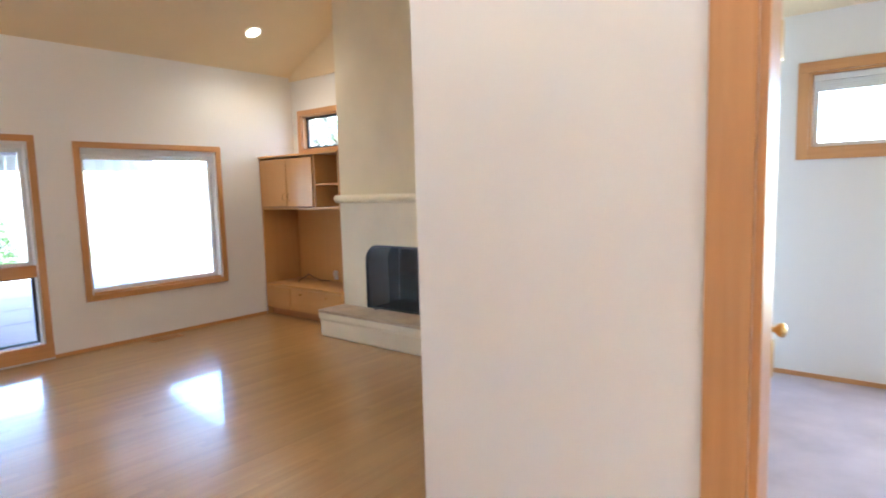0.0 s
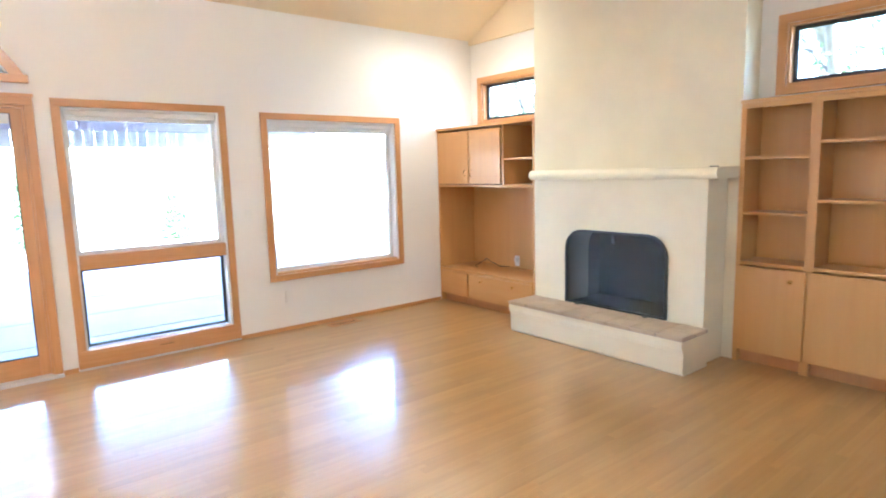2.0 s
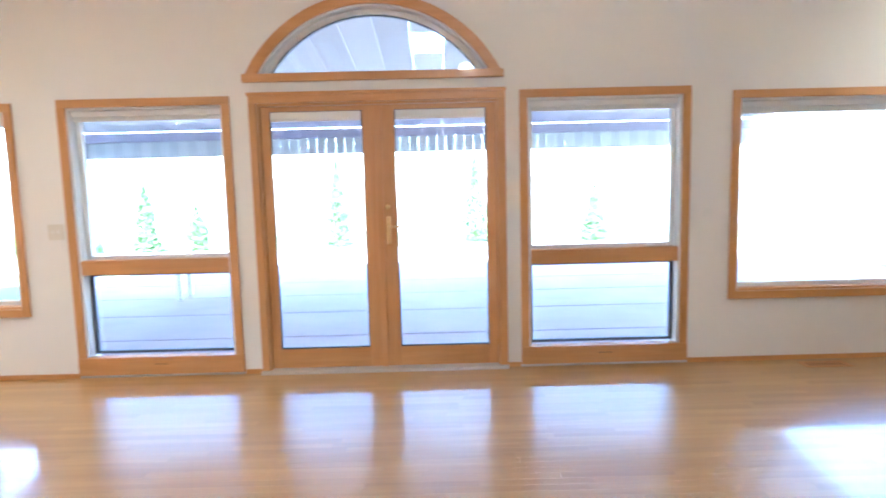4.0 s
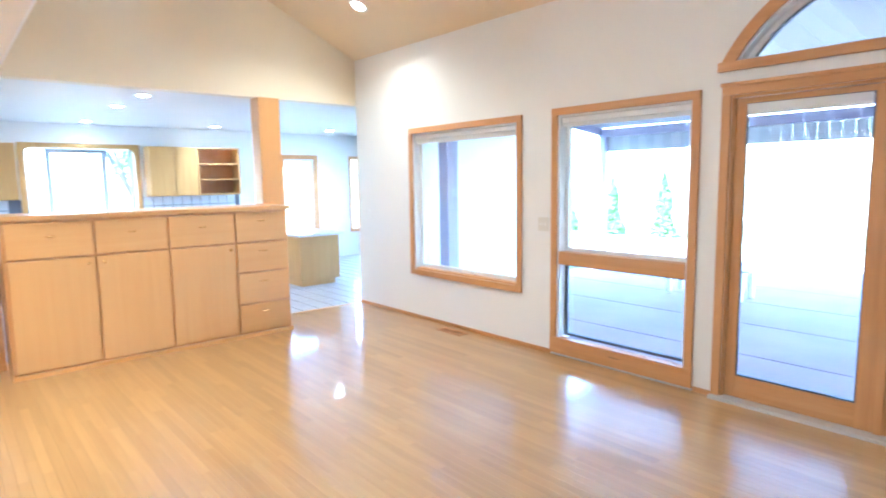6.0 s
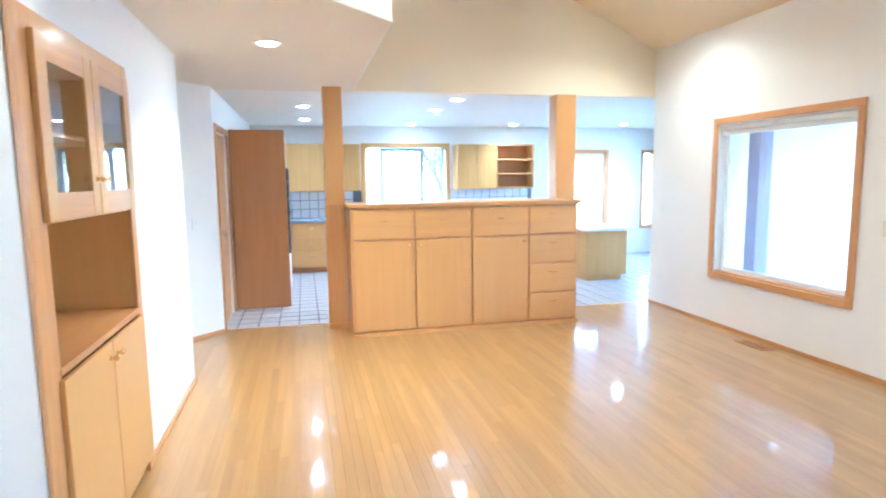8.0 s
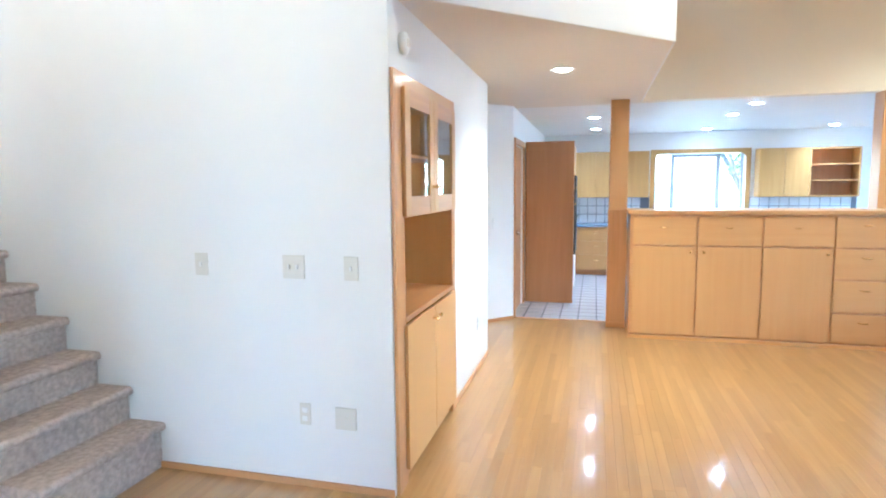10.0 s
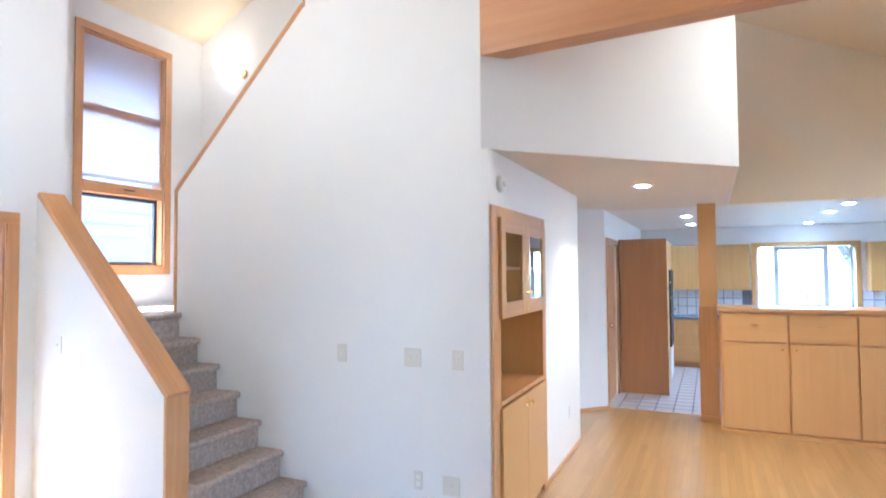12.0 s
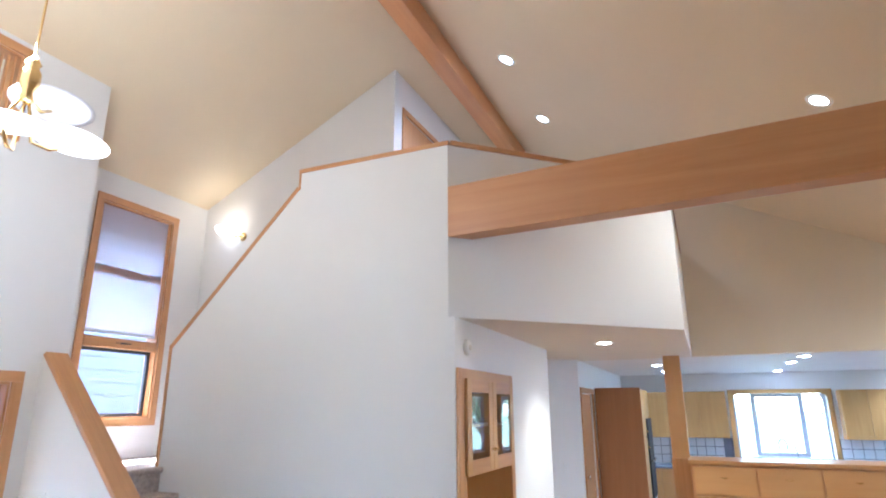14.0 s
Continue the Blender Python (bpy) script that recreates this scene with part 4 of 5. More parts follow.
# television unit beside the fireplace
tv = thing("media_cabinet", 4.4, 4.78, 0, "built-in fir media unit with an open niche", "cabinet")
X0, X1, Y_0, Y_1 = 4.14, 4.677, 3.99, 5.462
part("side", box(X0, X1, Y_1 - 0.022, Y_1, 0, 1.95, 0.002), CAB_V, tv)
part("side", box(X0 + 0.005, X1, Y_0, Y_0 + 0.02, 0, 1.95, 0.002), CAB_V, tv)
part("back", box(X1 - 0.012, X1, Y_0 + 0.02, Y_1 - 0.022, 0, 1.95), CAB_V, tv)
part("top", box(X0 - 0.018, X1, Y_0, Y_1, 1.95, 1.975, 0.003), CAB_Y, tv)
part("upper_floor", box(X0 - 0.008, X1 - 0.012, Y_0 + 0.02, Y_1 - 0.022, 1.325, 1.352, 0.003), CAB_Y, tv)
part("partition", box(X0, X1 - 0.012, 4.395, 4.415, 1.352, 1.95), CAB_V, tv)
part("shelf", box(X0 + 0.01, X1 - 0.012, Y_0 + 0.02, 4.395, 1.60, 1.618, 0.002), CAB_Y, tv)
for a, b, kx in ((4.425, 4.905, 4.86), (4.915, 5.435, 4.96)):
    do = part("cabinet_door", box(X0 - 0.02, X0 - 0.001, a, b, 1.36, 1.925, 0.004), CAB_V, tv)
    part("handle", tube([(X0 - 0.02, kx, 1.43), (X0 - 0.045, kx, 1.44), (X0 - 0.045, kx, 1.50), (X0 - 0.02, kx, 1.51)], 0.004), BRASS, do, "small brass pull")
part("worktop", box(X0 - 0.012, X1 - 0.012, Y_0 + 0.02, Y_1 - 0.022, 0.375, 0.40, 0.004), CAB_Y, tv)
part("carcass", box(X0 + 0.01, X1 - 0.02, Y_0 + 0.021, Y_1 - 0.023, 0.09, 0.374), CAB_V, tv)
part("toe_board", box(X0 + 0.06, X0 + 0.08, Y_0 + 0.021, Y_1 - 0.023, 0, 0.09), PANEL, tv)
for a, b, ks in ((4.975, 5.435, ()), (4.01, 4.96, (4.27, 4.745))):
    do = part("drawer_front", box(X0 - 0.011, X0 + 0.008, a, b, 0.10, 0.365, 0.004), CAB_Y, tv)
    for ky in ks:
        knob(do, (X0 - 0.011, ky, 0.31), "-x", BRASS, 0.014)
tagged(link_mesh("cable", tube([(4.62, 4.80, 0.405), (4.55, 4.88, 0.41), (4.47, 4.95, 0.47), (4.45, 5.0, 0.50), (4.50, 5.08, 0.47), (4.40, 5.15, 0.407), (4.35, 5.05, 0.406)], 0.004, 8), DARKFRAME), "loose dark cable curling over the media niche", "cable")
plug = thing("power_socket", X1 - 0.02, 4.72, 0.47, "white wall socket with a plug in it", "socket")
part("plate", box(X1 - 0.018, X1 - 0.0125, 4.685, 4.755, 0.42, 0.535, 0.003), WHITE, plug)
part("plug", box(X1 - 0.045, X1 - 0.0185, 4.70, 4.74, 0.47, 0.51, 0.006), WHITE, plug)

# bookcase on the other side of the fireplace
bk = thing("bookcase", 4.55, 1.3, 0, "built-in fir bookcase, empty shelves over cupboard doors", "bookcase")
X0, X1, Y_1, Y_0 = 4.40, 4.677, 2.184, 0.365
part("back", box(X1 - 0.012, X1, Y_0, Y_1, 0, 1.935), CAB_V, bk)
part("top", box(X0 - 0.015, X1, Y_0, Y_1, 1.935, 1.96, 0.003), CAB_Y, bk)
bays = [2.184, 1.687, 1.03, 0.365]
for i, y in enumerate(bays):
    y0, y1 = (y - 0.035, y) if i == 0 else ((y, y + 0.035) if i == 3 else (y - 0.03, y + 0.03))
    part("upright", box(X0, X1 - 0.012, y0, y1, 0, 1.935, 0.003), CAB_V, bk)
for i in range(3):
    a, b = bays[i + 1] + 0.03, bays[i] - 0.03
    for z in ((1.543, 1.136), (1.637, 1.235), (1.543, 1.136))[i]:
        part("shelf", box(X0 + 0.01, X1 - 0.012, a, b, z - 0.01, z + 0.01, 0.002), CAB_Y, bk)
    part("cupboard_floor", box(X0 - 0.005, X1 - 0.012, a, b, 0.755, 0.78, 0.003), CAB_Y, bk)
    do = part("cabinet_door", box(X0 - 0.02, X0 - 0.001, a - 0.02, b + 0.02, 0.10, 0.745, 0.004), CAB_V, bk)
    knob(do, (X0 - 0.02, a + 0.07, 0.665), "-x", BRASS, 0.015)
part("toe_board", box(X0 + 0.05, X0 + 0.07, Y_0 + 0.035, Y_1 - 0.035, 0, 0.10), PANEL, bk)
part("top_rail", box(X0 - 0.002, X0 + 0.018, Y_0 + 0.035, Y_1 - 0.035, 1.90, 1.935), CAB_Y, bk)

# ---- kitchen ----
tall = thing("oven_cabinet", -7.4, 0.85, 0, "tall brown cabinet housing a black wall oven", "cabinet")
part("end_panel", box(-7.07, -7.045, 0.55, 1.18, 0, 2.137, 0.004), PANEL, tall, "brown veneer end panel")
part("body", box(-8.40, -7.071, 0.55, 1.14, 0.08, 2.13, 0.003), KITW, tall)
part("plinth", box(-8.40, -7.071, 0.55, 1.09, 0, 0.08), PANEL, tall)
for z0, z1 in ((1.45, 2.12), (0.10, 1.43)):
    do = part("tall_door", box(-7.73, -7.08, 1.141, 1.16, z0, z1, 0.004), KITW, tall)
    knob(do, (-7.67, 1.16, 1.52 if z0 > 1 else 1.30), "+y", BRASS, 0.012)
part("upper_door", box(-8.39, -7.745, 1.141, 1.16, 1.72, 2.12, 0.004), KITW, tall)
part("lower_drawer", box(-8.39, -7.745, 1.141, 1.17, 0.10, 0.55, 0.004), WHITE, tall, "white warming drawer")
ov = part("oven", box(-8.39, -7.745, 1.141, 1.185, 0.57, 1.70, 0.006), BLACK, tall, "black glass wall oven")
part("oven_handle", tube([(-8.33, 1.185, 1.10), (-8.33, 1.22, 1.10), (-7.80, 1.22, 1.10), (-7.80, 1.185, 1.10)], 0.009), CHROME, ov)

base = thing("kitchen_base_unit", -9.9, 3.0, 0, "maple kitchen base cabinets with drawers", "cabinet")
part("body", box(-10.19, -9.62, 0.56, 5.60, 0.09, 0.84, 0.003), CAB_V, base)
part("plinth", box(-10.19, -9.68, 0.56, 5.60, 0, 0.09), PANEL, base)
ys = [0.58, 1.18, 1.78, 2.38, 3.18, 3.98, 4.78, 5.58]
for a, b in zip(ys, ys[1:]):
    if a < 1.2:
        for z0, z1 in ((0.11, 0.36), (0.37, 0.60), (0.61, 0.82)):
            dr = part("drawer_front", box(-9.619, -9.60, a + 0.008, b - 0.008, z0, z1, 0.004), CAB_V, base)
            bar_pull(dr, -9.60, (a + b) / 2, (z0 + z1) / 2 + 0.03, 0.09)
    else:
        dr = part("drawer_front", box(-9.619, -9.60, a + 0.008, b - 0.008, 0.66, 0.82, 0.004), CAB_V, base)
        bar_pull(dr, -9.60, (a + b) / 2, 0.75, 0.09)
        do = part("cabinet_door", box(-9.619, -9.60, a + 0.008, b - 0.008, 0.11, 0.645, 0.004), CAB_V, base)
        bar_pull(do, -9.60, b - 0.09, 0.58, 0.06)
tagged(link_mesh("kitchen_worktop", box(-10.19, -9.58, 0.56, 5.62, 0.842, 0.885, 0.006), COUNTER), "blue-grey laminate kitchen worktop", "worktop")
TAP = plain("brushed_nickel", (0.24, 0.24, 0.25), 0.4, 1.0)
fc = thing("kitchen_tap", -10.0, 3.15, 0.885, "tall arched nickel kitchen tap", "tap")
part("spout", tube([(-10.02, 3.08, 0.886), (-10.02, 3.08, 1.24)] + [(-9.97 - 0.05 * math.cos(math.pi * i / 8), 3.13 - 0.06 * math.cos(math.pi * i / 8), 1.24 + 0.10 * math.sin(math.pi * i / 8)) for i in range(9)] + [(-9.92, 3.19, 1.17)], 0.012, 10), TAP, fc)
part("lever", tube([(-10.02, 3.34, 0.886), (-10.02, 3.34, 1.10), (-9.98, 3.30, 1.25)], 0.011, 8), TAP, fc)
part("base_ring", cyl(0.028, 0.02, 18, m=Matrix.Translation((-10.02, 3.08, 0.896))), TAP, fc)
UZ0, UZ1 = 1.345, 2.14


def upper_unit(a, b, doors, label):
    u = thing("kitchen_wall_unit", -10.05, (a + b) / 2, UZ0, label, "cabinet", "kitchen wall units")
    part("body", box(-10.199, -9.90, a, b, UZ0, UZ1, 0.003), KITW, u)
    w_ = (b - a) / doors
    for i in range(doors):
        do = part("cabinet_door", box(-9.899, -9.88, a + i * w_ + 0.006, a + (i + 1) * w_ - 0.006, UZ0 + 0.006, UZ1 - 0.01, 0.004), KITW, u)
        knob(do, (-9.88, a + (i + (0.85 if i % 2 == 0 else 0.15)) * w_, UZ0 + 0.06), "+x", BRASS, 0.011)


upper_unit(0.56, 2.34, 4, "maple wall cabinets with plain doors")
upper_unit(4.06, 4.80, 2, "maple wall cabinets with plain doors")
ou = thing("open_wall_shelf", -10.05, 5.15, UZ0, "open maple wall shelf with two empty shelves", "shelf")
part("back", box(-10.199, -10.185, 4.802, 5.52, UZ0, UZ1), PANEL, ou)
for y in (4.802, 5.50):
    part("side", box(-10.184, -9.885, y, y + 0.02, UZ0, UZ1, 0.002), KITW, ou)
for z in (UZ0, 1.60, 1.86, UZ1 - 0.02):
    part("shelf", box(-10.184, -9.885, 4.823, 5.499, z, z + 0.02, 0.002), KITW, ou)
# sink window, a shallow bay
num += 1
w = unit("window_%d" % num, KX, 0, 90, "maple-cased kitchen bay window over the sink", "window")
a, b, z0, z1 = KWIN
local_part("casing_head", box(a - 0.075, b + 0.075, -0.03, -0.001, z1, z1 + 0.07, 0.005), KITW, w)
for x0 in (a - 0.075, b):
    local_part("casing_side", box(x0, x0 + 0.075, -0.03, -0.001, z0, z1, 0.005), KITW, w)
for s, x0 in ((1, a), (-1, b)):
    bm = slab([(0, 0), (0, -0.11)] + [(0.11 - 0.11 * math.cos(math.pi / 2 * i / 6), -0.11 + 0.11 * math.sin(math.pi / 2 * i / 6)) for i in range(1, 7)], [], lambda u, v, q, s=s, x0=x0: (x0 + s * u, -0.028 + q, z1 + v), 0.02)
    local_part("corner_bracket", bm, KITW, w)
local_part("bay_sill", box(a, b, 0.0, 0.50, z0 - 0.03, z0), SPLASH, w)
local_part("bay_head", box(a, b, 0.151, 0.50, z1, z1 + 0.03), SIDING, w)
sash(w, a + 0.33, b - 0.33, z0, z1, 0.055, 0.45, GREYVINYL)
pane(w, a + 0.35, b - 0.35, z0 + 0.03, z1 - 0.03, 0.47)
for s, x0 in ((1, a), (-1, b)):
    for p in ((0.005, 0.15), (0.31, 0.46)):
        local_part("mullion", box(x0 + s * p[0], x0 + s * (p[0] + 0.035), p[1], p[1] + 0.03, z0, z1), GREYVINYL, w)
    bm = bmesh.new()
    vs = [bm.verts.new((x0 + s * (0.02 + u * 0.3), 0.165 + u * 0.3 + q, v)) for q in (0, 0.005) for u, v in ((0, z0), (1, z0), (1, z1), (0, z1))]
    for f in ((0, 1, 2, 3), (4, 5, 6, 7), (0, 1, 5, 4), (1, 2, 6, 5), (2, 3, 7, 6), (3, 0, 4, 7)):
        bm.faces.new([vs[i] for i in f])
    bmesh.ops.recalc_face_normals(bm, faces=bm.faces)
    g = local_part("side_pane", bm, GLASS, w, "clear glass")
    g.visible_shadow = False
num += 1
w = unit("window_%d" % num, KX, 0, 90, "nook window with a pale blind, maple casing", "window")
casing(w, FARW[0][0], FARW[0][1], 0.55, 2.0, 0.06)
sash(w, FARW[0][0] + 0.02, FARW[0][1] - 0.02, 0.57, 1.98)
pane(w, FARW[0][0] + 0.04, FARW[0][1] - 0.04, 0.60, 1.95)
rolled_blind(w, FARW[0][0] + 0.02, FARW[0][1] - 0.02, 1.98, 0.16)
# unseen window, sized to flood the nook with daylight
num += 1
w = unit("window_%d" % num, 0, KN_Y, 0, "unseen wide nook window in fir casing, added for daylight", "window")
casing(w, -9.7, -6.6, 0.30, 2.2, 0.06)
sash(w, -9.68, -6.62, 0.32, 2.18)
pane(w, -9.66, -6.64, 0.35, 2.15)
num += 1
w = unit("window_%d" % num, KX, 0, 90, "narrow nook window with a slatted blind", "window")
casing(w, 7.97, 8.22, 0.55, 2.0, 0.05)
pane(w, 7.98, 8.21, 0.57, 1.98)
bm = bmesh.new()
for i in range(24):
    put_box(bm, 7.99, 8.20, 0.03, 0.055, 1.30 + i * 0.028, 1.304 + i * 0.028)
local_part("slatted_blind", bm, VINYL, w, "white slatted blind")
isl = thing("kitchen_peninsula", -7.9, 5.7, 0, "pale maple kitchen peninsula with a worktop", "cabinet")
part("body", box(-8.6, -7.55, 5.40, 6.06, 0.08, 0.74, 0.004), KITW, isl)
part("plinth", box(-8.58, -7.58, 5.43, 5.99, 0, 0.08), KITW, isl)
part("worktop", box(-8.65, -7.5, 5.36, 6.12, 0.74, 0.78, 0.006), SPLASH, isl)
# splashback tiles
sp = new("splashback")
sp.matrix_basis = pose(-10.195, 0.56, 0.885)
structure(sp, "white tiled splashback with dark joints", "splashback")
part("grout_bed", box(-10.199, -10.192, 0.56, 2.38, 0.886, 1.34), GROUT, sp)
part("grout_bed", box(-10.199, -10.192, 4.0, 5.6, 0.886, 1.34), GROUT, sp)
tile_me = bpy.data.meshes.new("wall_tile")
bm = put_box(bmesh.new(), 0, 0.008, 0, 0.142, 0, 0.142)
bm.to_mesh(tile_me)
bm.free()
tile_me.materials.append(SPLASH)
for y0, y1 in ((0.56, 2.38), (4.0, 5.6)):
    for i in range(int((y1 - y0) / 0.152)):
        for j in range(3):
            t = new("wall_tile", tile_me)
            t.parent = sp
            t.matrix_basis = pose(0.003, y0 - 0.56 + 0.005 + i * 0.152, 0.004 + j * 0.152)

# ---- switches, sockets, vents ----


def plate(name, at, axis, w_, h_, kind, label, mat=IVORY):
    rz = {"+x": 90, "-y": 0, "+y": 180, "-x": -90}[axis]
    p = new(name)
    p.matrix_basis = pose(*at, 0, 0, rz)
    tagged(p, label, "socket" if kind == "socket" else "switch", "wall plates")
    local_part("plate", put_box(bmesh.new(), -w_ / 2, w_ / 2, -0.007, -0.001, -h_ / 2, h_ / 2, 0.002), mat, p)
    if kind == "socket":
        for z in (-0.022, 0.022):
            local_part("outlet", put_box(bmesh.new(), -0.016, 0.016, -0.010, -0.0071, z - 0.014, z + 0.014, 0.003), WHITE, p)
    elif kind == "jack":
        local_part("jack", put_box(bmesh.new(), -0.008, 0.008, -0.011, -0.0071, -0.008, 0.008, 0.002), IVORY, p)
    else:
        n = max(1, round(w_ / 0.06) - 0 if w_ > 0.09 else 1)
        for i in range(n):
            x = (i - (n - 1) / 2) * 0.046
            local_part("toggle", put_box(bmesh.new(), x - 0.005, x + 0.005, -0.017, -0.0071, -0.010, 0.012, 0.002), WHITE, p)
    return p


plate("light_switch", (CX, -0.564, 1.163), "+x", 0.075, 0.12, "switch", "ivory single light switch on the stair wall")
plate("light_switch", (CX, -0.024, 1.161), "+x", 0.12, 0.12, "switch", "ivory double light switch on the stair wall")
plate("light_switch", (CX, 0.29, 1.16), "+x", 0.075, 0.12, "switch", "ivory single light switch beside the hutch")
plate("wall_socket", (CX, 0.013, 0.392), "+x", 0.06, 0.115, "socket", "ivory power socket low on the stair wall")
plate("wall_socket", (CX, 0.24, 0.385), "+x", 0.115, 0.115, "jack", "ivory blank cable plate low on the stair wall")
plate("light_switch", (-3.065, NY, 1.142), "-y", 0.12, 0.12, "switch", "ivory double switch beside the tall window")
plate("light_switch", (-5.82, NY, 1.141), "-y", 0.075, 0.12, "switch", "white switch by the kitchen corner", WHITE)
plate("wall_socket", (-4.45, NY, 0.385), "-y", 0.075, 0.115, "socket", "white socket under the picture window", WHITE)
plate("light_switch", (1.90, NY, 1.14), "-y", 0.075, 0.12, "switch", "white switch between the windows", WHITE)
plate("wall_socket", (2.25, NY, 0.33), "-y", 0.075, 0.115, "socket", "white socket under the picture window", WHITE)
plate("wall_socket", (-4.0, CY, 0.40), "+y", 0.07, 0.115, "socket", "white socket beside the hutch", WHITE)
dgp = plate("light_switch", (-5.79, 0.35, 1.14), "+y", 0.075, 0.12, "switch", "white switch on the angled wall", WHITE)
dgp.matrix_basis = pose(-5.79, 0.35, 1.14, 0, 0, 135)
plate("wall_socket", (KX1, -2.15, 1.25), "+x", 0.075, 0.12, "jack", "small dark latch plate on the stair side wall", WHITE)
sd = thing("smoke_alarm", -2.07, CY, 2.27, "round white smoke alarm on the wall", "alarm")
part("case", lathe([(0.055, 0), (0.055, 0.018), (0.045, 0.03), (0.02, 0.034)], 28, Matrix.Translation((-2.07, CY + 0.001, 2.27)) @ pose(0, 0, 0, -90)), WHITE, sd)
part("grille", lathe([(0.022, 0), (0.022, 0.006), (0.01, 0.008)], 18, Matrix.Translation((-2.07, CY + 0.034, 2.27)) @ pose(0, 0, 0, -90)), IVORY, sd)
for x, y in ((-4.12, 5.31), (2.75, 5.31)):
    v = thing("floor_vent", x, y, 0, "slotted wooden floor vent flush with the boards", "vent", "floor vents")
    part("frame", slab(rect(x - 0.17, x + 0.17, y - 0.065, y + 0.065), [rect(x - 0.15, x + 0.15, y - 0.045, y + 0.045)], on_z(0.002), 0.006), PANEL, v)
    for i in range(9):
        part("slat", box(x - 0.145 + i * 0.034, x - 0.130 + i * 0.034, y - 0.044, y + 0.044, 0.0015, 0.006), PANEL, v)
    # thin black sheet paints the shade between the slats; no hole below
    part("vent_shade", box(x - 0.15, x + 0.15, y - 0.045, y + 0.045, 0.0005, 0.0012), BLACK, v)

# ---- lamps ----


def spot(at, target, watts, colour=(1.0, 0.82, 0.62), angle=120, blend=0.8, size=0.06):
    ld = bpy.data.lights.new("can_beam", "SPOT")
    ld.energy, ld.color, ld.spot_size, ld.spot_blend, ld.shadow_soft_size = watts, colour, radians(angle), blend, size
    return ld


def recessed(x, y, z, slope, mat, watts, colour, label="white recessed ceiling downlight, switched on"):
    """A can light: trim ring, reflector and bulb under a flat or sloping ceiling."""
    c = new("recessed_light")
    c.matrix_basis = pose(x, y, z, slope, 0, 0)
    tagged(c, label, "ceiling light", "recessed ceiling lights")
    local_part("trim_ring", lathe([(0.07, -0.004), (0.095, -0.006), (0.098, -0.001), (0.07, -0.001)], 28), WHITE, c)
    local_part("bulb", lathe([(0.0, -0.012), (0.045, -0.010), (0.068, -0.003), (0.068, -0.0005)], 24), mat, c, "glowing bulb face")
    ob = new("beam_of_light", spot((0, 0, 0), None, watts, colour, 145 if slope else 125, 0.8))
    ob.parent = c
    ob.matrix_basis = pose(0, 0, -0.03, -slope * 0.6)
    return c


WARM, COOL = (1.0, 0.82, 0.57), (0.96, 0.93, 1.0)
for x, y, watts in ((-6.57, 3.19, 3.5), (-7.65, 3.17, 3.5), (-9.57, 5.0, 3.5), (-7.45, 1.42, 1.5), (-9.1, 1.44, 1.5), (-9.3, 7.0, 3.5)):
    recessed(x, y, SOF, 0, CANCOOL, watts, COOL)
recessed(-9.7, 3.2, SOF, 0, CANCOOL, 5, COOL)
recessed(-4.0, 1.183, SOF, 0, CANLIGHT, 7, WARM)
tilt = -math.degrees(math.atan(KN))
for x, y, m, c in ((3.75, 4.84, CANLIGHT, WARM), (-4.95, 4.84, CANLIGHT, WARM), (-3.25, 0.53, CANCOOL, COOL), (-4.62, 0.56, CANCOOL, COOL), (-2.99, 3.08, CANLIGHT, WARM)):
    recessed(x, y, roof(y), tilt, m, (2.6 if x > 0 else (7.5 if y < 4 else 5)) if c is WARM else 5, c)

# stair sconce
sc = thing("wall_sconce", SX, -2.62, 3.77, "brass wall sconce with a lit frosted shade", "wall lamp")
part("backplate", lathe([(0.05, 0), (0.05, 0.012), (0.03, 0.022)], 22, Matrix.Translation((SX, -2.60, 3.75)) @ pose(0, 0, 0, 0, 90)), BRASS, sc)
part("arm", tube([(SX + 0.02, -2.60, 3.75), (SX + 0.10, -2.63, 3.73), (SX + 0.13, -2.70, 3.75)], 0.009), BRASS, sc)
part("shade", lathe([(0.02, 0), (0.07, 0.015), (0.11, 0.045), (0.125, 0.075), (0.118, 0.075), (0.10, 0.048), (0.0, 0.02)], 26, Matrix.Translation((SX + 0.14, -2.74, 3.74)) @ pose(0, 0, 0, 0, -12)), SHADEGLASS, sc, "lit frosted glass dish")
ld = bpy.data.lights.new("sconce_bulb", "POINT")
ld.energy, ld.color, ld.shadow_soft_size = 0.09, (1.0, 0.70, 0.40), 0.05
ob = new("sconce_bulb", ld)
ob.parent = sc
ob.matrix_basis = pose(0.22, -0.12, 0.18)

# entry chandelier
HX, HY, HZ = 0.375, -0.75, 3.373
ch = thing("chandelier", HX, HY, HZ, "brass chandelier with frosted glass dish shades", "chandelier")
zc = roof(HY)
part("canopy", lathe([(0.065, 0), (0.05, -0.03), (0.015, -0.045)], 22, Matrix.Translation((HX, HY, zc))), BRASS, ch)
part("rod", cyl(0.006, zc - HZ - 0.05, 10, m=Matrix.Translation((HX, HY, (zc + HZ + 0.05) / 2))), BRASS, ch)
part("hub", lathe([(0.012, -0.13), (0.03, -0.11), (0.022, -0.07), (0.042, -0.03), (0.042, 0.03), (0.026, 0.06), (0.036, 0.08), (0.012, 0.12)], 22, Matrix.Translation((HX, HY, HZ))), BRASS, ch)
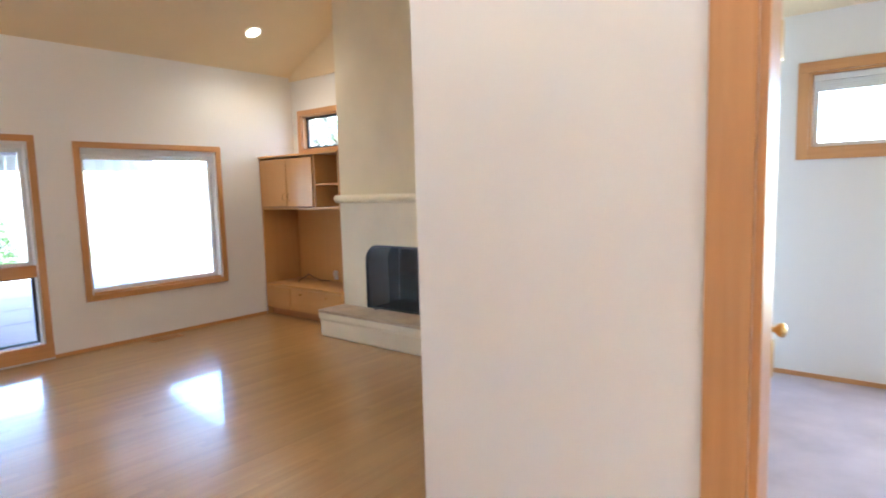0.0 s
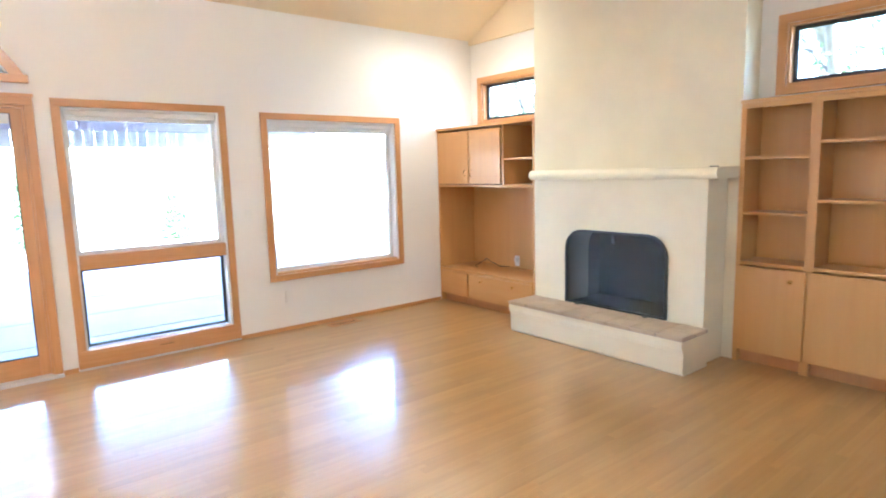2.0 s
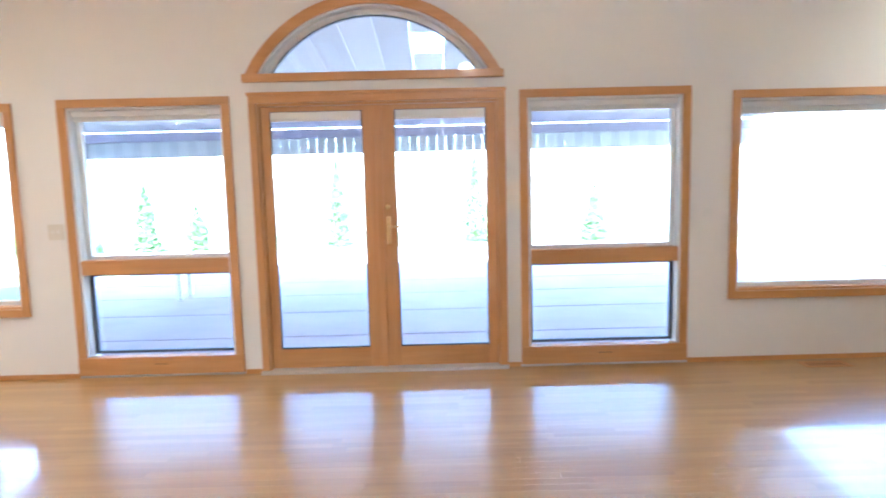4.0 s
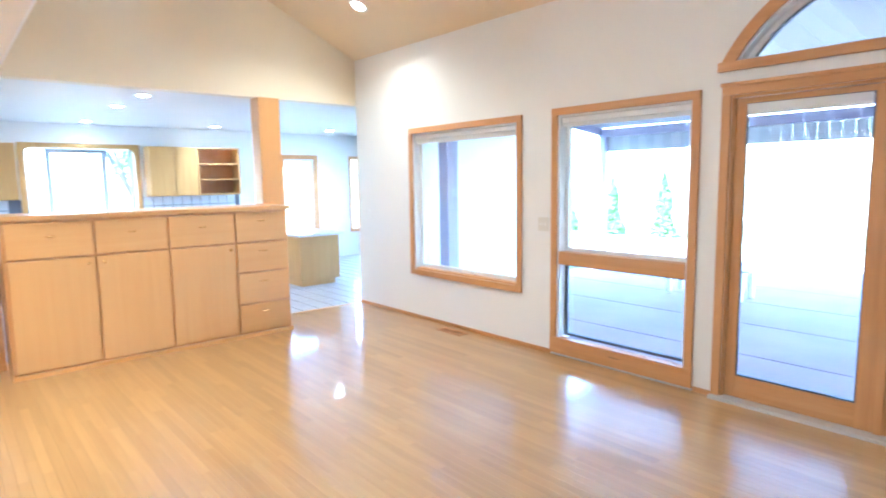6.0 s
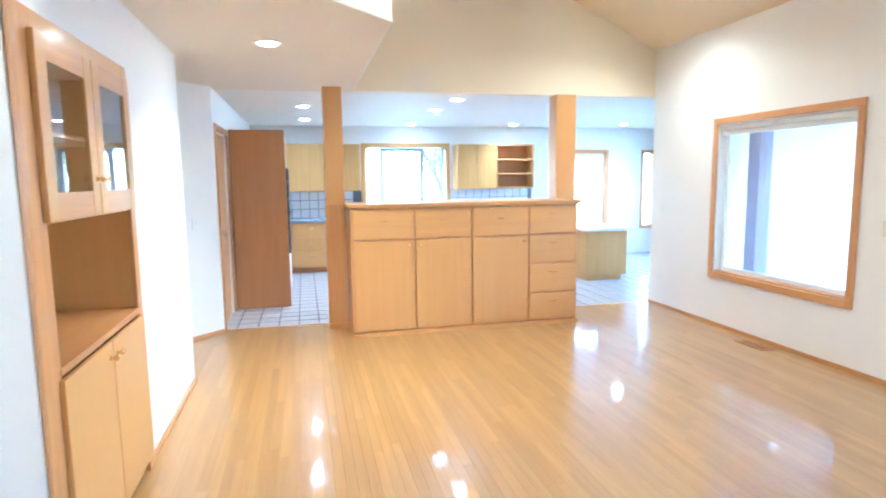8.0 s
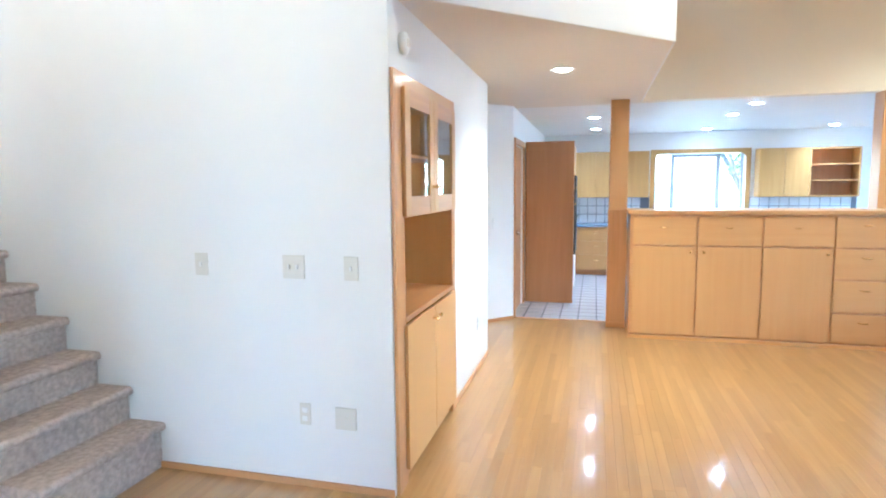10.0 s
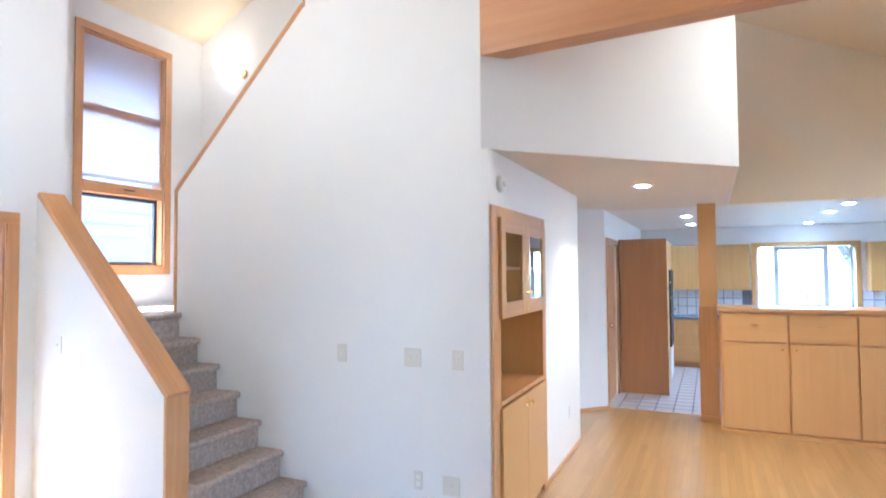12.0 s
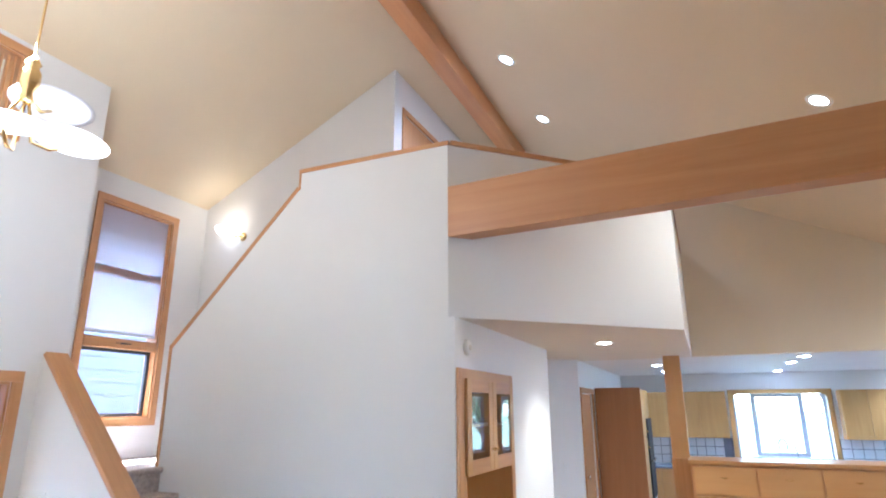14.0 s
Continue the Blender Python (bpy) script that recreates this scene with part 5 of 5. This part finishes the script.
for dx_, dy_, z_, size, lit in ((0.20, -0.85, 3.315, 1.42, False), (0.17, -0.70, 3.10, 1.28, True), (0.52, -0.60, 3.02, 1.28, True), (0.60, -0.92, 3.20, 1.28, True)):
    px_, py_ = (dx_ - HX), (dy_ - HY)
    arm = part("arm", tube([(HX, HY, HZ - 0.06), (HX + px_ * 0.25, HY + py_ * 0.25, z_ - 0.04), (HX + px_ * 0.6, HY + py_ * 0.6, z_ - 0.05), (dx_, dy_, z_ - 0.004)], 0.009), BRASS, ch)
    m = Matrix.Translation((dx_, dy_, z_)) @ Matrix.Rotation(math.atan2(py_, px_), 4, "Z") @ pose(0, 0, 0, 0, 6)
    dish = [(0.02, 0), (0.07, 0.006), (0.11, 0.014), (0.135, 0.028), (0.130, 0.030), (0.105, 0.018), (0.0, 0.010)]
    part("shade", lathe([(a * size, b) for a, b in dish], 32, m), SHADEGLASS if lit else FROST, arm, "lit frosted glass dish" if lit else "unlit frosted glass dish")
ld = bpy.data.lights.new("chandelier_bulbs", "POINT")
ld.energy, ld.color, ld.shadow_soft_size = 3.6, (1.0, 0.88, 0.74), 0.12
ob = new("chandelier_bulbs", ld)
ob.parent = ch
ob.matrix_basis = pose(0.03, -0.03, 0.16)

# ---- outdoors ----
structure(link_mesh("ground", slab(rect(-400, 400, -400, 400), [rect(KX - 0.3, EX + 0.5, -3.4, 8.6)], on_z(-0.12, -1), 0.3), LAWN), "lawn reaching to the horizon", "ground")
structure(link_mesh("ground", box(WX, EX + 0.5, NY + 0.15, 8.6, -0.3, -0.125), LAWN), "soil under the patio", "ground")
pat = new("patio")
pat.matrix_basis = pose(0, 8, -0.06)
structure(pat, "grey concrete patio slabs with open joints", "patio")
for i in range(1):
    for j in range(6):
        x0, y0 = -6.0 + i * 12.5, NY + 0.16 + j * 1.17
        part("slab", box(x0 + 0.008, x0 + 12.49, y0 + 0.008, y0 + 1.162, -0.13, -0.05, 0.008), CONCRETE, pat)
# patio cover
cov = new("patio_cover")
cov.matrix_basis = pose(0, 8, 2.6)
structure(cov, "pale slatted patio roof with a striped valance", "patio roof")
CY0, CZ0, CY1, CZ1 = NY + 0.16, 3.05, 10.6, 2.42
slope = math.degrees(math.atan2(CZ1 - CZ0, CY1 - CY0))
RUN_C = math.hypot(CY1 - CY0, CZ1 - CZ0)
for i in range(34):
    x0 = -6.0 + i * 0.33
    if i == 17:
        for f0, f1, mt in ((0, 0.24, AWNING), (0.24, 0.35, GLASS), (0.35, 1, AWNING)):
            ob = part("roof_panel", put_box(bmesh.new(), 0, 0.325, f0 * RUN_C, f1 * RUN_C, 0, 0.02), mt, cov)
            ob.matrix_basis = pose(x0, CY0, CZ0, slope, 0, 0)
        continue
    ob = part("roof_panel", put_box(bmesh.new(), 0, 0.325, 0, math.hypot(CY1 - CY0, CZ1 - CZ0), 0, 0.02), AWNING if i % 2 else AWNING2, cov)
    ob.matrix_basis = pose(x0, CY0, CZ0, slope, 0, 0)
for x in (-5.95, 7.4):
    ob = part("rafter", put_box(bmesh.new(), -0.03, 0.03, 0, math.hypot(CY1 - CY0, CZ1 - CZ0), -0.14, -0.002), GREYPAINT, cov)
    ob.matrix_basis = pose(x, CY0, CZ0, slope, 0, 0)
part("edge_beam", box(-6.0, 5.2, CY1 - 0.05, CY1 + 0.05, CZ1 - 0.16, CZ1 - 0.02), GREYPAINT, cov)
for i in range(75):
    x0 = -6.0 + i * 0.15
    part("valance_strip", put_box(bmesh.new(), x0, x0 + 0.147, CY1 + 0.055, CY1 + 0.062, CZ1 - 0.42, CZ1), AWNING if i % 2 else AWNING2, cov)
for x in (-5.95, 7.4):
    part("support_post", box(x, x + 0.12, CY1 - 0.06, CY1 + 0.05, -0.06, CZ1 - 0.16, 0.006), GREYPAINT, cov, "slate-blue post")
po = thing("porch_post", -5.6, 6.6, -0.06, "slate-blue square porch post by the nook", "post")
part("shaft", box(-5.69, -5.51, 6.51, 6.69, -0.06, 2.78, 0.008), GREYPAINT, po)
part("base_block", box(-5.72, -5.48, 6.48, 6.72, -0.06, 0.10, 0.008), GREYPAINT, po)
# garden bench on the patio
be = thing("garden_bench", -3.2, 9.2, -0.05, "low white slatted garden bench on the patio", "bench")
for j in range(4):
    part("slat", box(-3.9, -2.7, 9.0 + j * 0.11, 9.09 + j * 0.11, 0.33, 0.36, 0.005), SIDING, be)
for x in (-3.8, -2.85):
    for y in (9.02, 9.36):
        part("leg", box(x, x + 0.06, y, y + 0.06, -0.05, 0.33, 0.004), SIDING, be)
# pool beyond the patio and the far fence
structure(link_mesh("path", box(-9, 9, 12.7, 16.0, -0.13, -0.07, 0.01), mottled("pale_paving", (0.42, 0.40, 0.37), 0.06, 0.7, 1.0, 60.0, 0.2, 0.002)), "pale sunlit paving in the garden", "paving")
FENCEW = mottled("weathered_fence_board", (0.36, 0.34, 0.31), 0.12, 0.85, 2.0, 50.0, 0.3, 0.002)
fence = new("garden_fence")
fence.matrix_basis = pose(0, 22, -0.12)
structure(fence, "pale weathered board fence behind the garden", "fence")
for i in range(120):
    x0 = -24 + i * 0.4
    part("board", box(x0, x0 + 0.39, 22.0, 22.03, -0.12, 1.75), FENCEW, fence)


def leaf_cloud(count, seed, inside, size):
    """Many small folded leaves at places that inside(rng) gives."""
    rng = random.Random(seed)
    vs, fs = [], []
    for _ in range(count):
        p = Vector(inside(rng))
        u = Vector((rng.gauss(0, 1), rng.gauss(0, 1), rng.gauss(0, 1))).normalized()
        v = u.orthogonal().normalized()
        s = size * rng.uniform(0.6, 1.3)
        k = len(vs)
        vs += [p - u * s, p + v * s * 0.45, p + u * s, p - v * s * 0.45]
        fs += [(k, k + 1, k + 2), (k, k + 2, k + 3)]
    me = bpy.data.meshes.new("crown")
    me.from_pydata([tuple(v) for v in vs], [], fs)
    me.materials.append(LEAF)
    return me


def cypress(x, y, h, r, seed):
    t = thing("cypress", x, y, -0.12, "narrow dark green conical cypress", "tree", "cypresses along the fence")
    part("trunk", lathe([(0.06, 0), (0.045, h * 0.5), (0.01, h * 0.95)], 8, Matrix.Translation((x, y, -0.12))), BARK, t)

    def inside(rng):
        z = rng.uniform(0.03, 1) ** 1.15
        rr = r * (1 - z) ** 0.7 * (0.35 + 0.65 * math.sqrt(rng.random())) * (1 + 0.2 * math.sin(9 * z + seed))
        a = rng.uniform(0, 2 * math.pi)
        return (x + rr * math.cos(a), y + rr * math.sin(a), -0.1 + z * h)
    ob = new("crown", leaf_cloud(2200, seed, inside, 0.06))
    ob.parent = t
    ob.matrix_parent_inverse = t.matrix_basis.inverted()


for i, (x, y, h, r) in enumerate(((-11.2, 16.6, 1.7, 0.32), (-9.5, 16.5, 1.65, 0.34), (-7.9, 16.5, 1.75, 0.38), (-6.6, 16.6, 1.15, 0.38), (-2.9, 17.0, 2.3, 0.4), (0.9, 17.5, 2.4, 0.42), (4.2, 17.2, 1.5, 0.4))):
    cypress(x, y, h, r, i)


def broadleaf(name, x, y, h, spread, seed, leaves, label, leaf_size=0.05):
    """Trunk with forking limbs and loose leaves near their ends."""
    t = thing(name, x, y, -0.12, label, "tree", "trees round the house")
    rng = random.Random(seed)
    part("trunk", lathe([(0.14, 0), (0.11, h * 0.15), (0.09, h * 0.32)], 10, Matrix.Translation((x, y, -0.12))), BARK, t)
    ends = []
    for i in range(9):
        a = 2 * math.pi * i / 9 + rng.uniform(-0.3, 0.3)
        base_ = Vector((x, y, h * rng.uniform(0.22, 0.30) - 0.12))
        tip = Vector((x + spread * math.cos(a) * rng.uniform(0.6, 1), y + spread * math.sin(a) * rng.uniform(0.6, 1), h * rng.uniform(0.65, 1)))
        mid = base_.lerp(tip, 0.5) + Vector((rng.uniform(-0.2, 0.2), rng.uniform(-0.2, 0.2), rng.uniform(-0.1, 0.3)))
        limb = part("limb", tube([base_, base_.lerp(mid, 0.5), mid, mid.lerp(tip, 0.5), tip], 0.055, 6), BARK, t)
        for k in range(5):
            st = mid.lerp(tip, rng.uniform(-0.4, 0.9))
            en = st + Vector((rng.uniform(-0.8, 0.8), rng.uniform(-0.8, 0.8), rng.uniform(-0.1, 0.7)))
            part("twig", tube([st, st.lerp(en, 0.5) + Vector((0, 0, 0.06)), en], 0.022, 5), BARK, limb)
            ends += [st.lerp(en, 0.5), en]
        ends.append(tip)

    def inside(r_):
        e = r_.choice(ends)
        return (e.x + r_.gauss(0, 0.28), e.y + r_.gauss(0, 0.28), e.z + r_.gauss(0, 0.2))
    ob = new("crown", leaf_cloud(leaves, seed, inside, leaf_size))
    ob.parent = t
    ob.matrix_parent_inverse = t.matrix_basis.inverted()


broadleaf("garden_tree", 8.4, 2.6, 4.6, 2.3, 5, 4200, "spreading garden tree with bare dark branches and sparse leaves")
broadleaf("garden_tree", 9.0, 8.4, 4.8, 2.3, 6, 8000, "leafy garden tree beside the house")
broadleaf("garden_tree", 10.6, 13.5, 4.4, 2.0, 7, 4000, "leafy garden tree beside the patio")
broadleaf("garden_tree", -15.5, 5.2, 4.0, 2.0, 8, 5000, "leafy green tree outside the kitchen")
# neighbour's wall outside the stair window
nb = thing("neighbour_house", -2.5, -7.0, -0.12, "neighbouring house clad in pale lap siding", "house")
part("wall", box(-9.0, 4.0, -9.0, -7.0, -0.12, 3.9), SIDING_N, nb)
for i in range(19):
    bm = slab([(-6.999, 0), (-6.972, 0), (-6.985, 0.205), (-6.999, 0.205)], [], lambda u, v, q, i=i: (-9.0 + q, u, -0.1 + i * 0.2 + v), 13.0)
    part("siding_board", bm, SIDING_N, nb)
part("roof", slab([(-9.5, 3.85), (-6.7, 3.85), (-8.1, 4.5)], [], on_x(-9.4), 13.8), SHINGLE, nb, "grey shingle roof")
meter = part("meter_box", box(-3.05, -2.75, -6.97, -6.85, 1.15, 1.75, 0.01), GREYPAINT, nb, "grey utility box")
# roof over the house keeps the sun off the walls and windows
structure(link_mesh("roof", slab([(LY - 1.08, roof(LY) - 0.36), (RY, RZ + 0.35), (NY + 0.35, EAVE + 0.10), (NY + 0.35, EAVE + 0.26), (RY, RZ + 0.55), (LY - 1.08, roof(LY) - 0.18)], [], on_x(WX - 0.4), EX - WX + 1.2), SHINGLE), "dark shingled gable roof", "roof")
# unseen slab, added to block part of the sun at the entry window
structure(link_mesh("roof_sun_block", box(-0.95, 1.9, -3.95, SY - 0.16, 2.45, 2.60), SHINGLE), "unseen flat roof added to keep sun out of the entry", "roof")
structure(link_mesh("roof_kitchen", box(KX - 0.9, WX - 0.4, -0.5, KN_Y + 0.5, SOF + 0.3, SOF + 0.45), SHINGLE), "low roof over the kitchen wing", "roof")

# ---- pieces of the floors ----
STRIP, GAP = 0.057, 0.0007
rng = random.Random(11)
wood_floor = bpy.data.objects["floor"]
lengths = (0.55, 0.75, 0.95, 1.2)
plank_mesh = {}
for L in lengths:
    me = bpy.data.meshes.new("plank")
    bm = put_box(bmesh.new(), -L / 2 + GAP / 2, L / 2 - GAP / 2, -STRIP / 2 + GAP / 2, STRIP / 2 - GAP / 2, -0.012, 0.0)
    bm.to_mesh(me)
    bm.free()
    me.materials.append(FLOORW)
    plank_mesh[L] = me


def on_floor(x, y):
    """Whether a board's middle lies on the wooden floor."""
    if WX + 0.0 < x < EX and PY < y < NY:
        return not (x < -4.45 and y < 0.55)
    return -1.9 < x < PX + 0.1 and SY < y <= PY


singles, rest = 0, ([], [])
row = 0
y = SY + STRIP / 2
while y < NY:
    segs = [(WX, EX)] if y > 0.53 else ([(-4.46, EX)] if y > PY else [(CX - 0.1, PX + 0.06)])
    if -0.9 < y <= 0.53:
        segs = segs + [(-5.99, -4.48)]
    for s0, s1 in segs:
        x = s0 - rng.uniform(0, 0.9)
        while x < s1:
            L = rng.choice(lengths)
            a, b = max(x, s0), min(x + L, s1)
            if b - a > 0.05:
                whole = a == x and b == x + L
                near = -3.4 < (a + b) / 2 < 1.6 and 1.35 < y < 4.6
                if whole and near and singles < 300 and row % 2 == 0:
                    ob = new("plank", plank_mesh[L])
                    ob.parent = wood_floor
                    ob.location = ((a + b) / 2, y, 0.0)
                    singles += 1
                else:
                    k = len(rest[0])
                    y0, y1 = y - STRIP / 2 + GAP / 2, min(y + STRIP / 2 - GAP / 2, NY)
                    a2, b2 = a + GAP / 2, b - GAP / 2
                    rest[0].extend([(p, q, r) for r in (-0.012, 0.0) for p, q in ((a2, y0), (b2, y0), (b2, y1), (a2, y1))])
                    rest[1].extend([tuple(k + i for i in f) for f in ((4, 5, 6, 7), (0, 1, 5, 4), (1, 2, 6, 5), (2, 3, 7, 6), (3, 0, 4, 7))])
            x += L
    y += STRIP
    row += 1
me = bpy.data.meshes.new("floor_boards")
me.from_pydata(rest[0], [], rest[1])
me.materials.append(FLOORW)
ob = new("floor_boards", me)
ob.parent = wood_floor
ob["kind"] = "stuff"

TS, TG = 0.212, 0.009
tile_floor = bpy.data.objects["floor_kitchen"]
me = bpy.data.meshes.new("tile")
bm = put_box(bmesh.new(), -TS / 2 + TG, TS / 2 - TG, -TS / 2 + TG, TS / 2 - TG, -0.012, 0.0)
bm.to_mesh(me)
bm.free()
me.materials.append(TILE)
rest = ([], [])
for i in range(20):
    for j in range(36):
        x, y = WX - 0.03 - TS * (i + 0.5), 0.642 - TS + TS * (j + 0.5)
        if y > 8.2 or (x < -9.7 and y < 5.5):
            continue
        if x > -8.7 and (y < 1.9 or 4.1 < y < 7.0):
            ob = new("tile", me)
            ob.parent = tile_floor
            ob.location = (x, y, 0.0)
        else:
            k, h = len(rest[0]), TS / 2 - TG
            rest[0].extend([(x + p * h, y + q * h, r) for r in (-0.012, 0.0) for p, q in ((-1, -1), (1, -1), (1, 1), (-1, 1))])
            rest[1].extend([tuple(k + n for n in f) for f in ((4, 5, 6, 7), (0, 1, 5, 4), (1, 2, 6, 5), (2, 3, 7, 6), (3, 0, 4, 7))])
me = bpy.data.meshes.new("floor_tiles")
me.from_pydata(rest[0], [], rest[1])
me.materials.append(TILE)
ob = new("floor_tiles", me)
ob.parent = tile_floor
ob["kind"] = "stuff"
structure(link_mesh("floor_edge_strip", box(WX - 0.035, WX - 0.005, 0.53, NY, -0.012, 0.004, 0.003), TRIM_Y), "wooden edge strip between boards and tiles", "trim")
